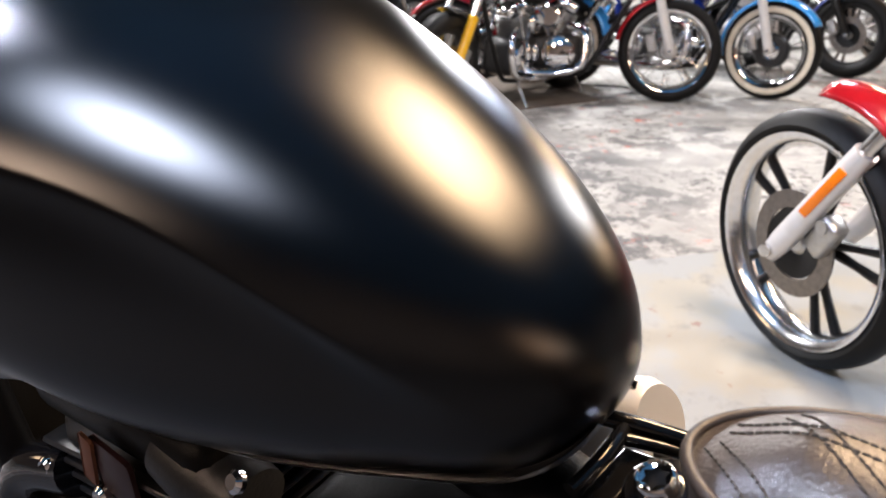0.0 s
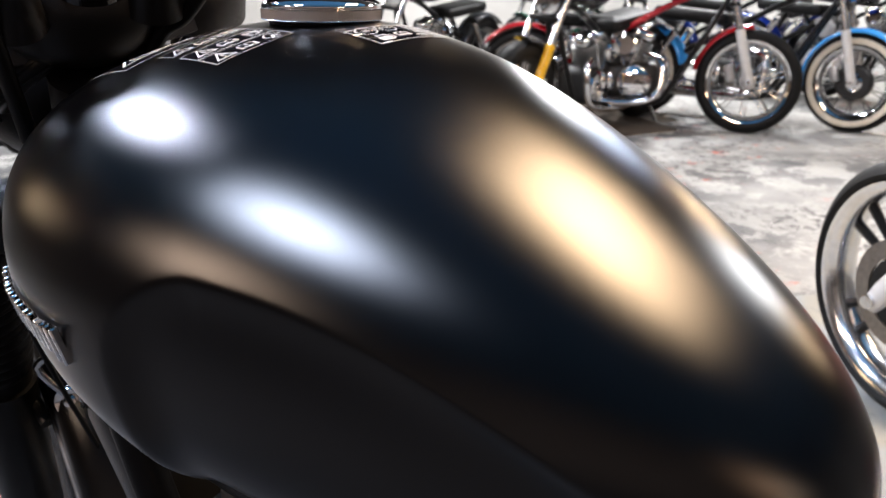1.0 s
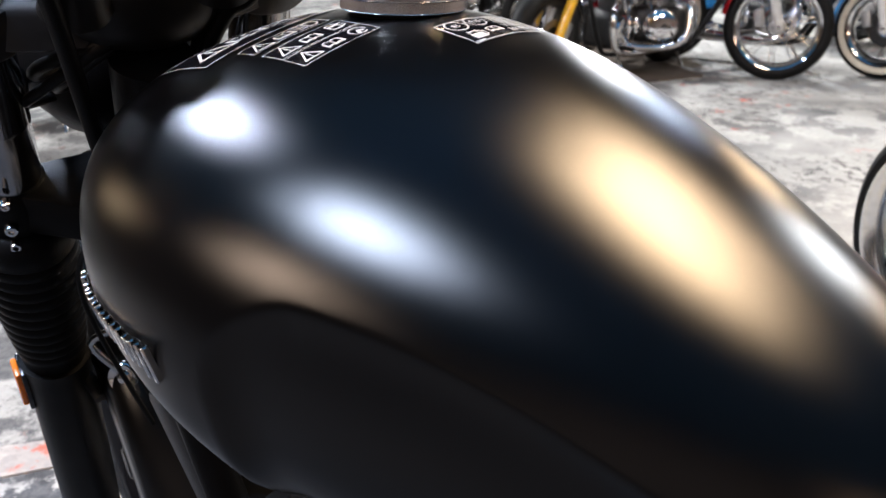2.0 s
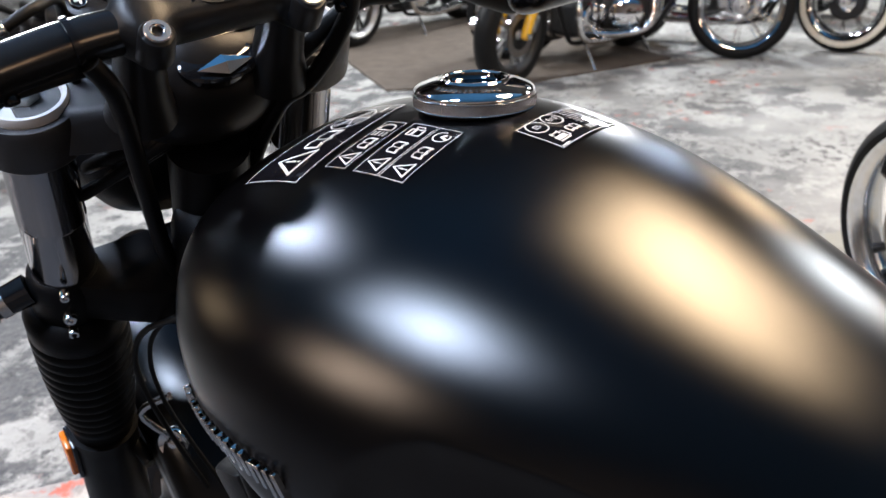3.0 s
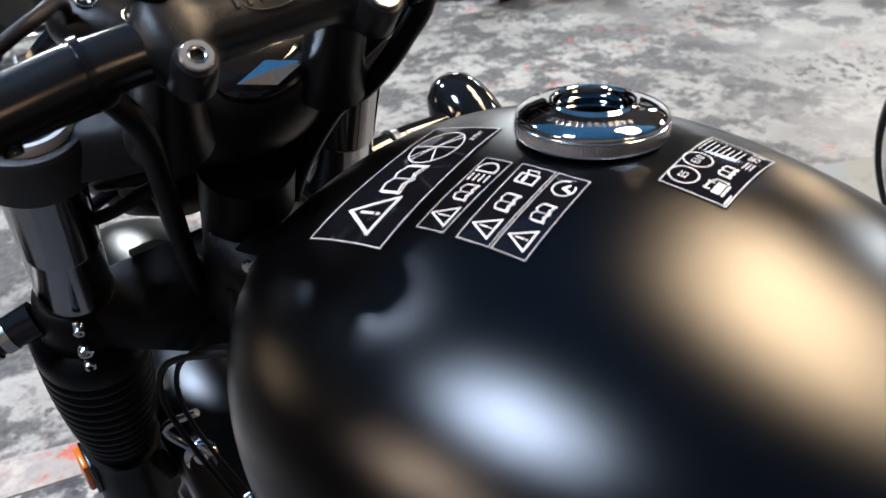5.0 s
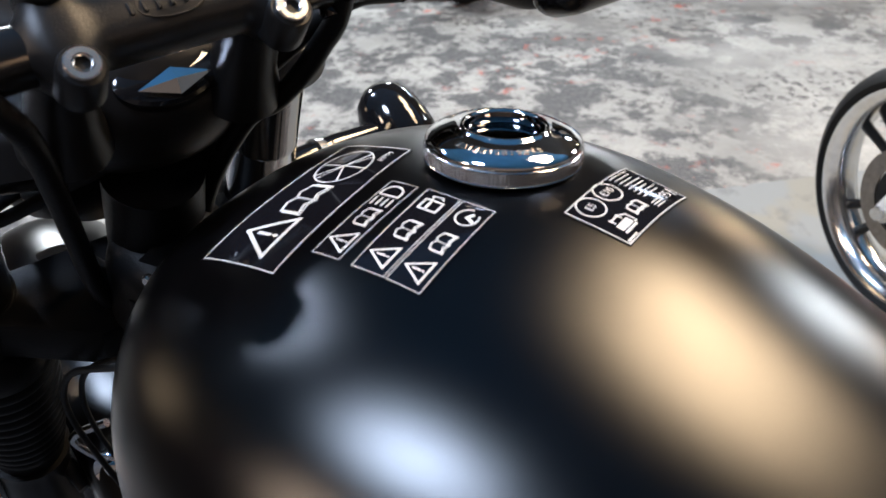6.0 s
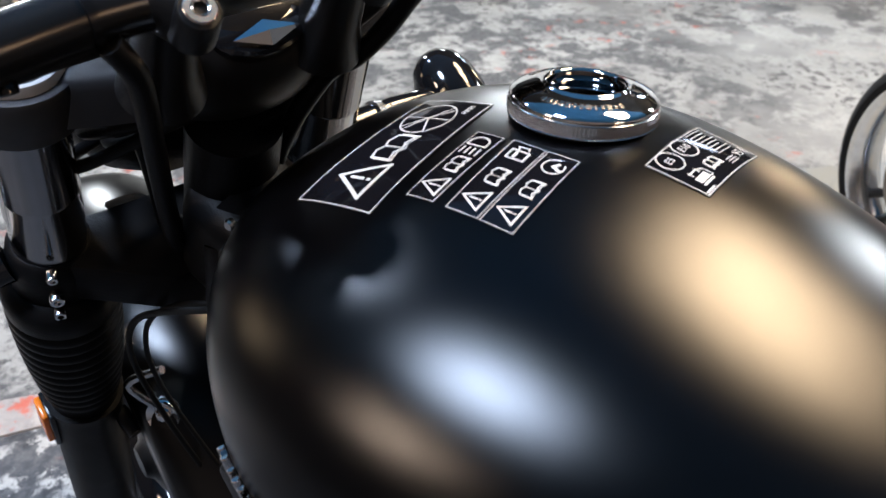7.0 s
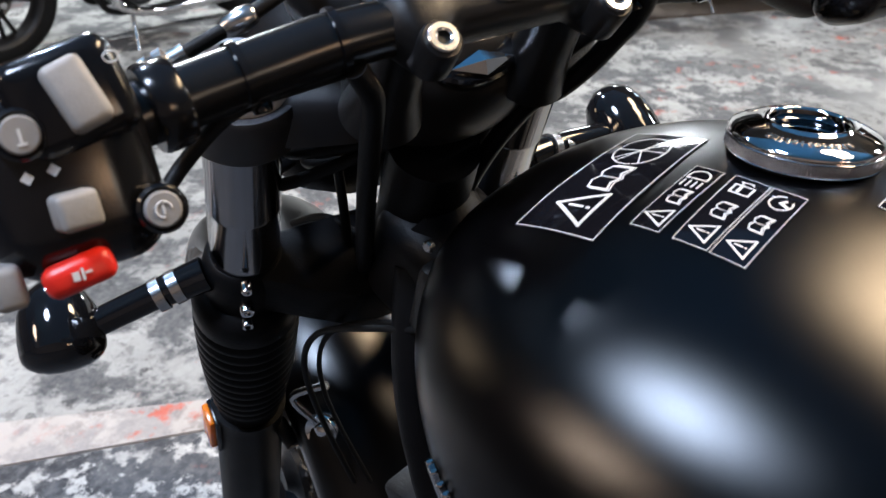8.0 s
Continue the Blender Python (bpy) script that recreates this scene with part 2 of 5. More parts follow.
# ---- mesh tools ----
def mesh_of(name, verts, faces, materials, smooth=True, face_mats=None):
    me = bpy.data.meshes.new(name)
    me.from_pydata([tuple(v) for v in verts], [], faces)
    for m in materials if isinstance(materials, (list, tuple)) else [materials]:
        me.materials.append(m)
    if smooth:
        me.polygons.foreach_set("use_smooth", [True] * len(me.polygons))
    if face_mats is not None:
        me.polygons.foreach_set("material_index", face_mats)
    me.update()
    return me


def part(name, bm, material, parent, label="", m=None, smooth=True, sharp=40):
    """Links a bmesh as one mesh object under a thing or a part; m moves its points first."""
    if m is not None:
        bmesh.ops.transform(bm, matrix=m, verts=bm.verts)
    bmesh.ops.recalc_face_normals(bm, faces=bm.faces)
    me = bpy.data.meshes.new(name)
    bm.to_mesh(me)
    bm.free()
    for x in material if isinstance(material, (list, tuple)) else [material]:
        me.materials.append(x)
    if smooth:
        me.polygons.foreach_set("use_smooth", [True] * len(me.polygons))
        me.set_sharp_from_angle(angle=radians(sharp))
    ob = new(name, me)
    ob.parent = parent
    if label:
        tagged(ob, label)
    return ob


def empty(name, m, label, category, group="", kind=""):
    ob = new(name)
    ob.empty_display_size = 0.05
    ob.matrix_world = m
    return tagged(ob, label, category, group, kind)


def bm_box(sx, sy, sz, bevel=0.0, m=None, seg=2, into=None):
    bm = bmesh.new()
    bmesh.ops.create_cube(bm, size=1)
    bmesh.ops.scale(bm, vec=(sx, sy, sz), verts=bm.verts)
    if bevel:
        bmesh.ops.bevel(bm, geom=bm.edges[:], offset=bevel, segments=seg, profile=0.5, affect="EDGES")
    return joined(bm, m, into)


def joined(bm, m=None, into=None):
    if m is not None:
        bmesh.ops.transform(bm, matrix=m, verts=bm.verts)
    if into is None:
        return bm
    me = bpy.data.meshes.new("tmp")
    bm.to_mesh(me)
    bm.free()
    into.from_mesh(me)
    bpy.data.meshes.remove(me)
    return into


def bm_lathe(profile, seg=48, m=None, into=None, closed=False, knurl=None):
    """Turns (radius, height) pairs about z."""
    bm = bmesh.new()
    rings = []
    for k, (r, z) in enumerate(profile):
        ring = []
        if r < 1e-6:
            rings.append([bm.verts.new((0, 0, z))])
            continue
        for i in range(seg):
            a = 2 * math.pi * i / seg
            q = r * (1 + (knurl[1] if knurl and k in knurl[0] and i % 2 else 0))
            ring.append(bm.verts.new((q * math.cos(a), q * math.sin(a), z)))
        rings.append(ring)
    pairs = list(zip(rings, rings[1:])) + ([(rings[-1], rings[0])] if closed else [])
    for a, b in pairs:
        for i in range(seg):
            j = (i + 1) % seg
            if len(a) == 1 and len(b) == 1:
                continue
            if len(a) == 1:
                bm.faces.new((a[0], b[i], b[j]))
            elif len(b) == 1:
                bm.faces.new((a[i], a[j], b[0]))
            else:
                bm.faces.new((a[i], a[j], b[j], b[i]))
    return joined(bm, m, into)


def bm_tube(points, radius, seg=14, into=None, smooth_steps=0, m=None, cap=True):
    """A round bar along points; radius is a number or one a point."""
    pts = [Vector(p) for p in points]
    rad = list(radius) if isinstance(radius, (list, tuple)) else [radius] * len(pts)
    if smooth_steps:
        fine, frad = [], []
        for i in range(len(pts) - 1):
            p0, p1, p2, p3 = pts[max(i - 1, 0)], pts[i], pts[i + 1], pts[min(i + 2, len(pts) - 1)]
            for k in range(smooth_steps):
                u = k / smooth_steps
                fine.append(0.5 * (2 * p1 + (p2 - p0) * u + (2 * p0 - 5 * p1 + 4 * p2 - p3) * u * u + (3 * p1 - p0 - 3 * p2 + p3) * u ** 3))
                frad.append(rad[i] + (rad[i + 1] - rad[i]) * u)
        pts, rad = fine + [pts[-1]], frad + [rad[-1]]
    bm = bmesh.new()
    up, rings = None, []
    for i, p in enumerate(pts):
        way = (pts[min(i + 1, len(pts) - 1)] - pts[max(i - 1, 0)]).normalized()
        if up is None:
            up = Vector((0, 0, 1)) if abs(way.z) < 0.9 else Vector((1, 0, 0))
        side = way.cross(up).normalized()
        up = side.cross(way).normalized()
        rings.append([bm.verts.new(p + rad[i] * (math.cos(2 * math.pi * k / seg) * side + math.sin(2 * math.pi * k / seg) * up)) for k in range(seg)])
    for a, b in zip(rings, rings[1:]):
        for k in range(seg):
            j = (k + 1) % seg
            bm.faces.new((a[k], a[j], b[j], b[k]))
    if cap:
        bm.faces.new(rings[0][::-1])
        bm.faces.new(rings[-1])
    return joined(bm, m, into)


def turned_to(place, way, spin=0.0):
    """The pose that stands local z along way at place."""
    q = Vector(way).to_track_quat("Z", "Y").to_matrix().to_4x4()
    return Matrix.Translation(place) @ q @ Matrix.Rotation(spin, 4, "Z")


# ---- the hall ----
def slab(name, x0, x1, y0, y1, z0, z1, material, label, kind="structure"):
    bm = bm_box(x1 - x0, y1 - y0, z1 - z0, m=Matrix.Translation(((x0 + x1) / 2, (y0 + y1) / 2, (z0 + z1) / 2)))
    ob = part(name, bm, material, None, smooth=False)
    return tagged(ob, label, name.split("_")[0], kind=kind)


slab("floor", -11, 12, -5, 15, -0.2, 0.0, FLOOR, "pale worn floor with grey streaks and red flecks")
slab("ceiling", -11, 12, -5, 3.2, 4.2, 4.4, CEILING_BLUE_LIT, "hall ceiling with blue light put into its colour")
slab("ceiling_north", -11, 12, 3.2, 15, 4.2, 4.4, DARK_CEILING, "near-black painted hall ceiling")
slab("wall_north", -11, 12, 14.8, 15, 0, 4.2, PALE_WALL, "plain pale painted hall wall")
slab("wall_south", -11, 12, -5, -4.8, 0, 4.2, WALL_PAINT, "plain grey-brown painted hall wall")
slab("wall_west", -11, -10.8, -4.8, 14.8, 0, 4.2, WALL_PAINT, "plain grey-brown painted hall wall")
slab("wall_east", 11.8, 12, -4.8, 14.8, 0, 4.2, PALE_WALL, "plain pale painted hall wall")


# ---- lamp housings ----
def housing(place, aim, width, group):
    m = look(place, aim)
    ob = empty("hall_lamp", m, "round hall lamp hung from the ceiling, some of them added as fill", "lamp", group)
    part("reflector", bm_lathe([(width * 0.56, -0.02), (width * 0.56, 0.06), (width * 0.35, 0.14), (0.05, 0.18), (0.0, 0.18)], 32), SILVER, ob)
    top = m.inverted() @ Vector((place[0], place[1], 4.2))
    part("rod", bm_tube([(0, 0, 0.16), tuple(top)], 0.012, 8), BLACK, ob)


# the added fill lamps get housings too
for place, aim, width, watts, colour in LAMPS:
    housing(place, aim, width, "hall lamps")

# ---- the black motorcycle: it leans on its side stand, its bars turned to its right ----
LEAN = radians(12)
BIKE = Matrix.Translation((-0.163, 0.8, 1.0)) @ Matrix.Rotation(radians(-36.87), 4, "Z") @ Matrix.Rotation(LEAN, 4, "X") @ Matrix.Translation((0, 0, -1))
# local axes of the bike: x to its tail, y to its right, z up
bike = empty("motorcycle", BIKE, "satin black bobber motorcycle leaning on its side stand", "motorcycle")
MID = -0.08

# steering head: z' up the fork, x' to the rear, y' to the right, from the middle of the handlebar
STEER = Matrix.Translation((-0.125, -0.0878, 1.1638)) @ Matrix.Rotation(radians(26), 4, "Y") @ Matrix.Rotation(radians(-15), 4, "Z")

# fuel tank: rounded cross sections along its length
T_MID, T_LEN, T_Y = 0.1342, 0.2996, -0.0762
T_FRONT, T_REAR, T_UP, T_DOWN = 2.0, 1.824, 2.41, 2.44


def smooth01(a, b, v):
    u = min(1, max(0, (v - a) / (b - a)))
    return u * u * (3 - 2 * u)


def tank_section(x):
    s = max(-1, min(1, (x - T_MID) / T_LEN))
    r = math.sqrt(max(0, 1 - abs(s) ** (T_FRONT if s < 0 else T_REAR)))
    w = 0.1793 - 0.0598 * s + 0.0049 * s * s + 0.023 * s ** 3
    c = 0.9267 - 0.0564 * s + 0.0076 * s * s - 0.0019 * s ** 3
    up = 0.1396 - 0.0152 * s - 0.0143 * s * s + 0.009 * s ** 3
    down = 0.109 + 0.0066 * s + 0.0141 * s * s + 0.015 * math.exp(-((s - 0.22) / 0.3) ** 2)
    return r * w, c, r * up, r * down


def knee_recess(x, z):
    """How deep the knee hollow lies at that place of the tank's side: a rounded front, a crest that falls to the rear."""
    d = x - 0.155
    if d < 0:
        inward = 0.054 * (1 - math.hypot(d / 0.054, max(0, z - 0.954) / 0.0545))
    else:
        inward = 0.93 * (1.0085 - 0.13 * d - 1.55 * d * d - z)
    return 0.0125 * (1 - math.exp(-(max(0.0, inward) / 0.0135) ** 1.3)) * (1 - smooth01(0.33, 0.42, x))


def tank_point(x, angle, inset=True):
    """A point of the tank at that length; angle 0 is the right side, 90 degrees the top."""
    w, c, up, down = tank_section(x)
    n = T_UP if math.sin(angle) >= 0 else T_DOWN
    cs, sn = math.cos(angle), math.sin(angle)
    y = w * math.copysign(abs(cs) ** (2 / n), cs)
    z = c + (up if sn >= 0 else down) * math.copysign(abs(sn) ** (2 / n), sn)
    if inset and abs(y) > 0.02:
        y -= math.copysign(min(knee_recess(x, z), 0.5 * abs(y)), y)
    return Vector((x, T_Y + y, z))


def tank_top(x, y, lift=0.0):
    w, c, up, _ = tank_section(x)
    v = min(0.999, abs((y - T_Y) / w))
    return Vector((x, y, c + up * (1 - v ** T_UP) ** (1 / T_UP) + lift))


def tank_normal(x, y):
    h = 0.002
    a = tank_top(x + h, y) - tank_top(x - h, y)
    b = tank_top(x, y + h) - tank_top(x, y - h)
    return a.cross(b).normalized()


def build_tank():
    rows, cols = 240, 288
    bm = bmesh.new()
    rings = []
    for i in range(1, rows):
        x = T_MID - T_LEN * math.cos(math.pi * i / rows)
        rings.append([bm.verts.new(tank_point(x, 2 * math.pi * k / cols)) for k in range(cols)])
    for a, b in zip(rings, rings[1:]):
        for k in range(cols):
            j = (k + 1) % cols
            bm.faces.new((a[k], a[j], b[j], b[k]))
    for ring, s in ((rings[0], -1), (rings[-1], 1)):
        x = T_MID + s * T_LEN
        tip = bm.verts.new((x, T_Y, tank_section(x)[1]))
        for k in range(cols):
            bm.faces.new((ring[k], ring[(k + 1) % cols], tip))
    tank = part("fuel_tank", bm, SATIN, bike, "satin black teardrop fuel tank with knee hollows", sharp=180)
    # folded seam flange round the lower edge
    for sign in (-1, 1):
        bm = bmesh.new()
        rings = []
        for i in range(6, 115):
            p = tank_point(T_MID - T_LEN * math.cos(math.pi * i / 120), radians(-90 - sign * 38))
            rings.append([bm.verts.new(p + q) for q in (Vector((0, sign * 0.004, 0.001)), Vector((0, sign * 0.0005, -0.0055)), Vector((0, -sign * 0.0015, -0.0065)), Vector((0, -sign * 0.004, -0.003)))])
        for u, v in zip(rings, rings[1:]):
            for k in range(3):
                bm.faces.new((u[k], u[k + 1], v[k + 1], v[k]))
        part("seam", bm, SATIN, tank)
    return tank


tank = build_tank()


# ---- printed labels on the tank ----
class Sheet:
    """A thin label that follows the tank: corners (x, y) at its foot left, foot right, head right, head left, read from the seat."""

    def __init__(self, fl, fr, hr, hl):
        self.c = [Vector(p) for p in (fl, fr, hr, hl)]
        self.long = (self.c[1] - self.c[0]).length
        self.high = (self.c[3] - self.c[0]).length
        self.verts, self.faces, self.mats = [], [], []

    def at(self, u, v, lift):
        fl, fr, hr, hl = self.c
        q = (fl * (1 - u) + fr * u) * (1 - v) + (hl * (1 - u) + hr * u) * v
        return tank_top(q.x, q.y, lift)

    def quad(self, pts, mat, lift, n=1):
        base = len(self.verts)
        self.verts += [self.at(u, v, lift) for u, v in pts]
        self.faces.append(tuple(range(base, base + len(pts))))
        self.mats.append(mat)

    def ground(self, nu=20, nv=10):
        base = len(self.verts)
        for j in range(nv + 1):
            for i in range(nu + 1):
                self.verts.append(self.at(i / nu, j / nv, 0.0005))
        for j in range(nv):
            for i in range(nu):
                a = base + j * (nu + 1) + i
                self.faces.append((a, a + 1, a + nu + 2, a + nu + 1))
                self.mats.append(0)

    def stroke(self, pts, width, closed=False):
        """A printed line through (u, v) points; width in metres."""
        q = [Vector((u * self.long, v * self.high)) for u, v in pts]
        width *= 0.8
        if closed:
            q = q + [q[0]]
        for a, b in zip(q, q[1:]):
            d = b - a
            if d.length < 1e-6:
                continue
            steps = max(1, int(d.length / 0.006))
            side = Vector((-d.y, d.x)).normalized() * width / 2
            ext = d.normalized() * width / 2
            for k in range(steps):
                p0 = a + d * (k / steps) - (ext if k == 0 else 0 * ext)
                p1 = a + d * ((k + 1) / steps) + (ext if k == steps - 1 else 0 * ext)
                self.quad([((p.x) / self.long, (p.y) / self.high) for p in (p0 - side, p1 - side, p1 + side, p0 + side)], 1, 0.0009)

    def ring(self, u, v, radius, width, a0=0, a1=360, squash=1.0):
        n = 28
        self.stroke([(u + radius * math.cos(radians(a0 + (a1 - a0) * k / n)) / self.long, v + squash * radius * math.sin(radians(a0 + (a1 - a0) * k / n)) / self.high) for k in range(n + 1)], width)

    def frame_line(self, w=0.0009):
        e, f = w / self.long, w / self.high
        self.stroke([(e, f), (1 - e, f), (1 - e, 1 - f), (e, 1 - f)], w, True)

    def warning(self, u, v, size, w):
        k, h = size / self.long, size / self.high
        self.stroke([(u - 0.58 * k, v - 0.45 * h), (u + 0.58 * k, v - 0.45 * h), (u, v + 0.55 * h)], w, True)
        self.stroke([(u, v + 0.2 * h), (u, v - 0.12 * h)], w * 0.9)
        self.stroke([(u, v - 0.26 * h), (u, v - 0.29 * h)], w * 0.9)

    def book(self, u, v, size, w):
        k, h = size / self.long, size / self.high
        left = [(u, v + 0.3 * h), (u - 0.25 * k, v + 0.42 * h), (u - 0.6 * k, v + 0.3 * h), (u - 0.6 * k, v - 0.35 * h), (u - 0.25 * k, v - 0.23 * h), (u, v - 0.35 * h)]
        right = [(2 * u - a, b) for a, b in left]
        self.stroke(left, w, True)
        self.stroke(right, w, True)
        self.stroke([(u - 0.66 * k, v + 0.2 * h), (u - 0.66 * k, v - 0.45 * h), (u - 0.2 * k, v - 0.33 * h), (u, v - 0.45 * h), (u + 0.2 * k, v - 0.33 * h), (u + 0.66 * k, v - 0.45 * h), (u + 0.66 * k, v + 0.2 * h)], w * 0.7)

    def words(self, text, u, v, size):
        """Letters of the built-in font, size metres high."""
        cu = bpy.data.curves.new("letters", "FONT")
        cu.body, cu.size, cu.align_x, cu.align_y = text, size * 1.35, "CENTER", "CENTER"
        ob = bpy.data.objects.new("letters", cu)
        me = ob.to_mesh()
        base = len(self.verts)
        self.verts += [self.at(u + p.co.x / self.long, v + p.co.y / self.high, 0.0009) for p in me.vertices]
        for f in me.polygons:
            self.faces.append(tuple(base + i for i in f.vertices))
            self.mats.append(1)
        ob.to_mesh_clear()
        bpy.data.objects.remove(ob)
        bpy.data.curves.remove(cu)

    def finish(self, label):
        ob = new("warning_label", mesh_of("warning_label", self.verts, self.faces, [BLACK_FOIL, WHITE_INK], True, self.mats))
        ob.parent = tank
        return tagged(ob, label)


def build_labels():
    a = Sheet((-0.0177, -0.1411), (-0.0284, -0.0243), (-0.0785, -0.0274), (-0.0738, -0.1433))
    a.ground(), a.frame_line(0.0009)
    a.warning(0.2, 0.5, 0.026, 0.0028), a.book(0.47, 0.52, 0.021, 0.0018)
    a.ring(0.77, 0.56, 0.0185, 0.0011, squash=0.95)
    for ang in (90, 150, 210, 270, 330):
        a.stroke([(0.77, 0.56), (0.77 + 0.0185 * math.cos(radians(ang)) / a.long, 0.56 + 0.0176 * math.sin(radians(ang)) / a.high)], 0.0011)
    a.stroke([(0.77 - 0.013 / a.long, 0.56 + 0.013 / a.high), (0.77 + 0.013 / a.long, 0.56 - 0.013 / a.high)], 0.0011)
    a.words("RPM", 0.9, 0.2, 0.0045)
    a.finish("black warning label with white triangle, book and wheel signs")

    def small(c, sign):
        s = Sheet(*c)
        s.ground(), s.frame_line(0.0005)
        s.warning(0.19, 0.5, 0.0125, 0.0014), s.book(0.5, 0.5, 0.0105, 0.001)
        if sign == "lamp":
            s.ring(0.84, 0.55, 0.0058, 0.0013, -90, 90)
            s.stroke([(0.84, 0.55 + 0.0058 / s.high), (0.8, 0.55 + 0.0058 / s.high), (0.8, 0.55 - 0.0058 / s.high), (0.84, 0.55 - 0.0058 / s.high)], 0.0013)
            for k in range(4):
                v = 0.55 + (k - 1.5) * 0.0034 / s.high
                s.stroke([(0.665, v), (0.755, v)], 0.0012)
        elif sign == "pump":
            s.stroke([(0.76, 0.28), (0.88, 0.28), (0.88, 0.78), (0.76, 0.78)], 0.0013, True)
            s.stroke([(0.79, 0.6), (0.85, 0.6)], 0.0022)
            s.stroke([(0.88, 0.6), (0.93, 0.68), (0.94, 0.4), (0.91, 0.36)], 0.001)
        else:
            s.ring(0.83, 0.5, 0.0062, 0.0011, 0, 300)
            s.stroke([(0.8, 0.3), (0.83, 0.5), (0.87, 0.42)], 0.0024)
        s.finish("small black label with white warning and book signs")

    small(((0.0077, -0.1201), (0.0042, -0.0559), (-0.0142, -0.0568), (-0.0103, -0.1214)), "lamp")
    small(((0.0352, -0.1191), (0.0312, -0.0545), (0.0092, -0.0548), (0.0151, -0.1201)), "pump")
    small(((0.0563, -0.1186), (0.0510, -0.0532), (0.0318, -0.0545), (0.0360, -0.1191)), "turn")

    f = Sheet((0.1139, -0.0346), (0.1100, 0.0295), (0.0725, 0.0315), (0.0769, -0.0347))
    f.ground(16, 12), f.frame_line(0.00075)
    for u, v, word in ((0.2, 0.77, "E5"), (0.48, 0.79, "E10")):
        f.ring(u, v, 0.0076, 0.001)
        f.words(word, u, v, 0.0046)
    f.stroke([(0.12, 0.16), (0.27, 0.16)], 0.0016)
    f.stroke([(0.15, 0.26), (0.24, 0.26)], 0.0055)
    f.stroke([(0.14, 0.42), (0.25, 0.42)], 0.0012)
    f.stroke([(0.145, 0.36), (0.145, 0.44)], 0.0012), f.stroke([(0.245, 0.36), (0.245, 0.44)], 0.0012)
    f.stroke([(0.27, 0.4), (0.31, 0.36), (0.31, 0.2), (0.285, 0.2)], 0.001)
    f.book(0.47, 0.34, 0.0085, 0.0012)
    for k in range(8):
        v = 0.93 - 0.077 * k
        f.stroke([(0.66 + 0.012 * (k % 2), v), (0.93 - 0.03 * (k % 3), v)], 0.0007)
    for k in range(3):
        f.stroke([(0.62, 0.14 + 0.05 * k), (0.75, 0.14 + 0.05 * k)], 0.0008)
    f.words("95", 0.85, 0.22, 0.0056)
    f.stroke([(0.95, 0.14), (0.95, 0.3)], 0.0014)
    f.stroke([(0.04, 0.06), (0.16, 0.06)], 0.0013)
    f.finish("black fuel label with white rings, pump and lettering")


build_labels()


# ---- raised chrome emblem on each side: plain upright bars of the letters' size ----
def build_emblem(side):
    xs = [-0.048 + 0.0152 * k for k in range(8)]
    for k, x in enumerate(xs):
        w, c, up, down = tank_section(x)
        z = 0.9635 + 0.004 * math.sin(k * 0.5)
        v = min(0.98, abs(z - c) / (up if z > c else down))
        n = T_UP if z > c else T_DOWN
        y = w * (1 - v ** n) ** (1 / n)
        ahead = tank_section(x + 0.004)[0] - tank_section(x - 0.004)[0]
        m = Matrix.Translation((x, T_Y + side * (y + 0.002), z)) @ Matrix.Rotation(side * ahead / 0.008, 4, "Z") @ Matrix.Rotation(radians(-side * 4), 4, "X")
        bm = bmesh.new()
        tall = 0.019 + 0.006 * (k in (0, 7))
        bm_box(0.0034, 0.005, tall, 0.0008, m @ Matrix.Translation((-0.004, 0, 0)), 1, bm)
        bm_box(0.0034, 0.005, tall, 0.0008, m @ Matrix.Translation((0.0035, 0, 0)), 1, bm)
        if k % 2 == 0:
            bm_box(0.008, 0.005, 0.0034, 0.0008, m @ Matrix.Translation((0, 0, 0.0075 - 0.007 * (k % 3))), 1, bm)
        part("emblem_bar", bm, CHROME, tank, "raised chrome emblem bar")


build_emblem(-1)
build_emblem(1)


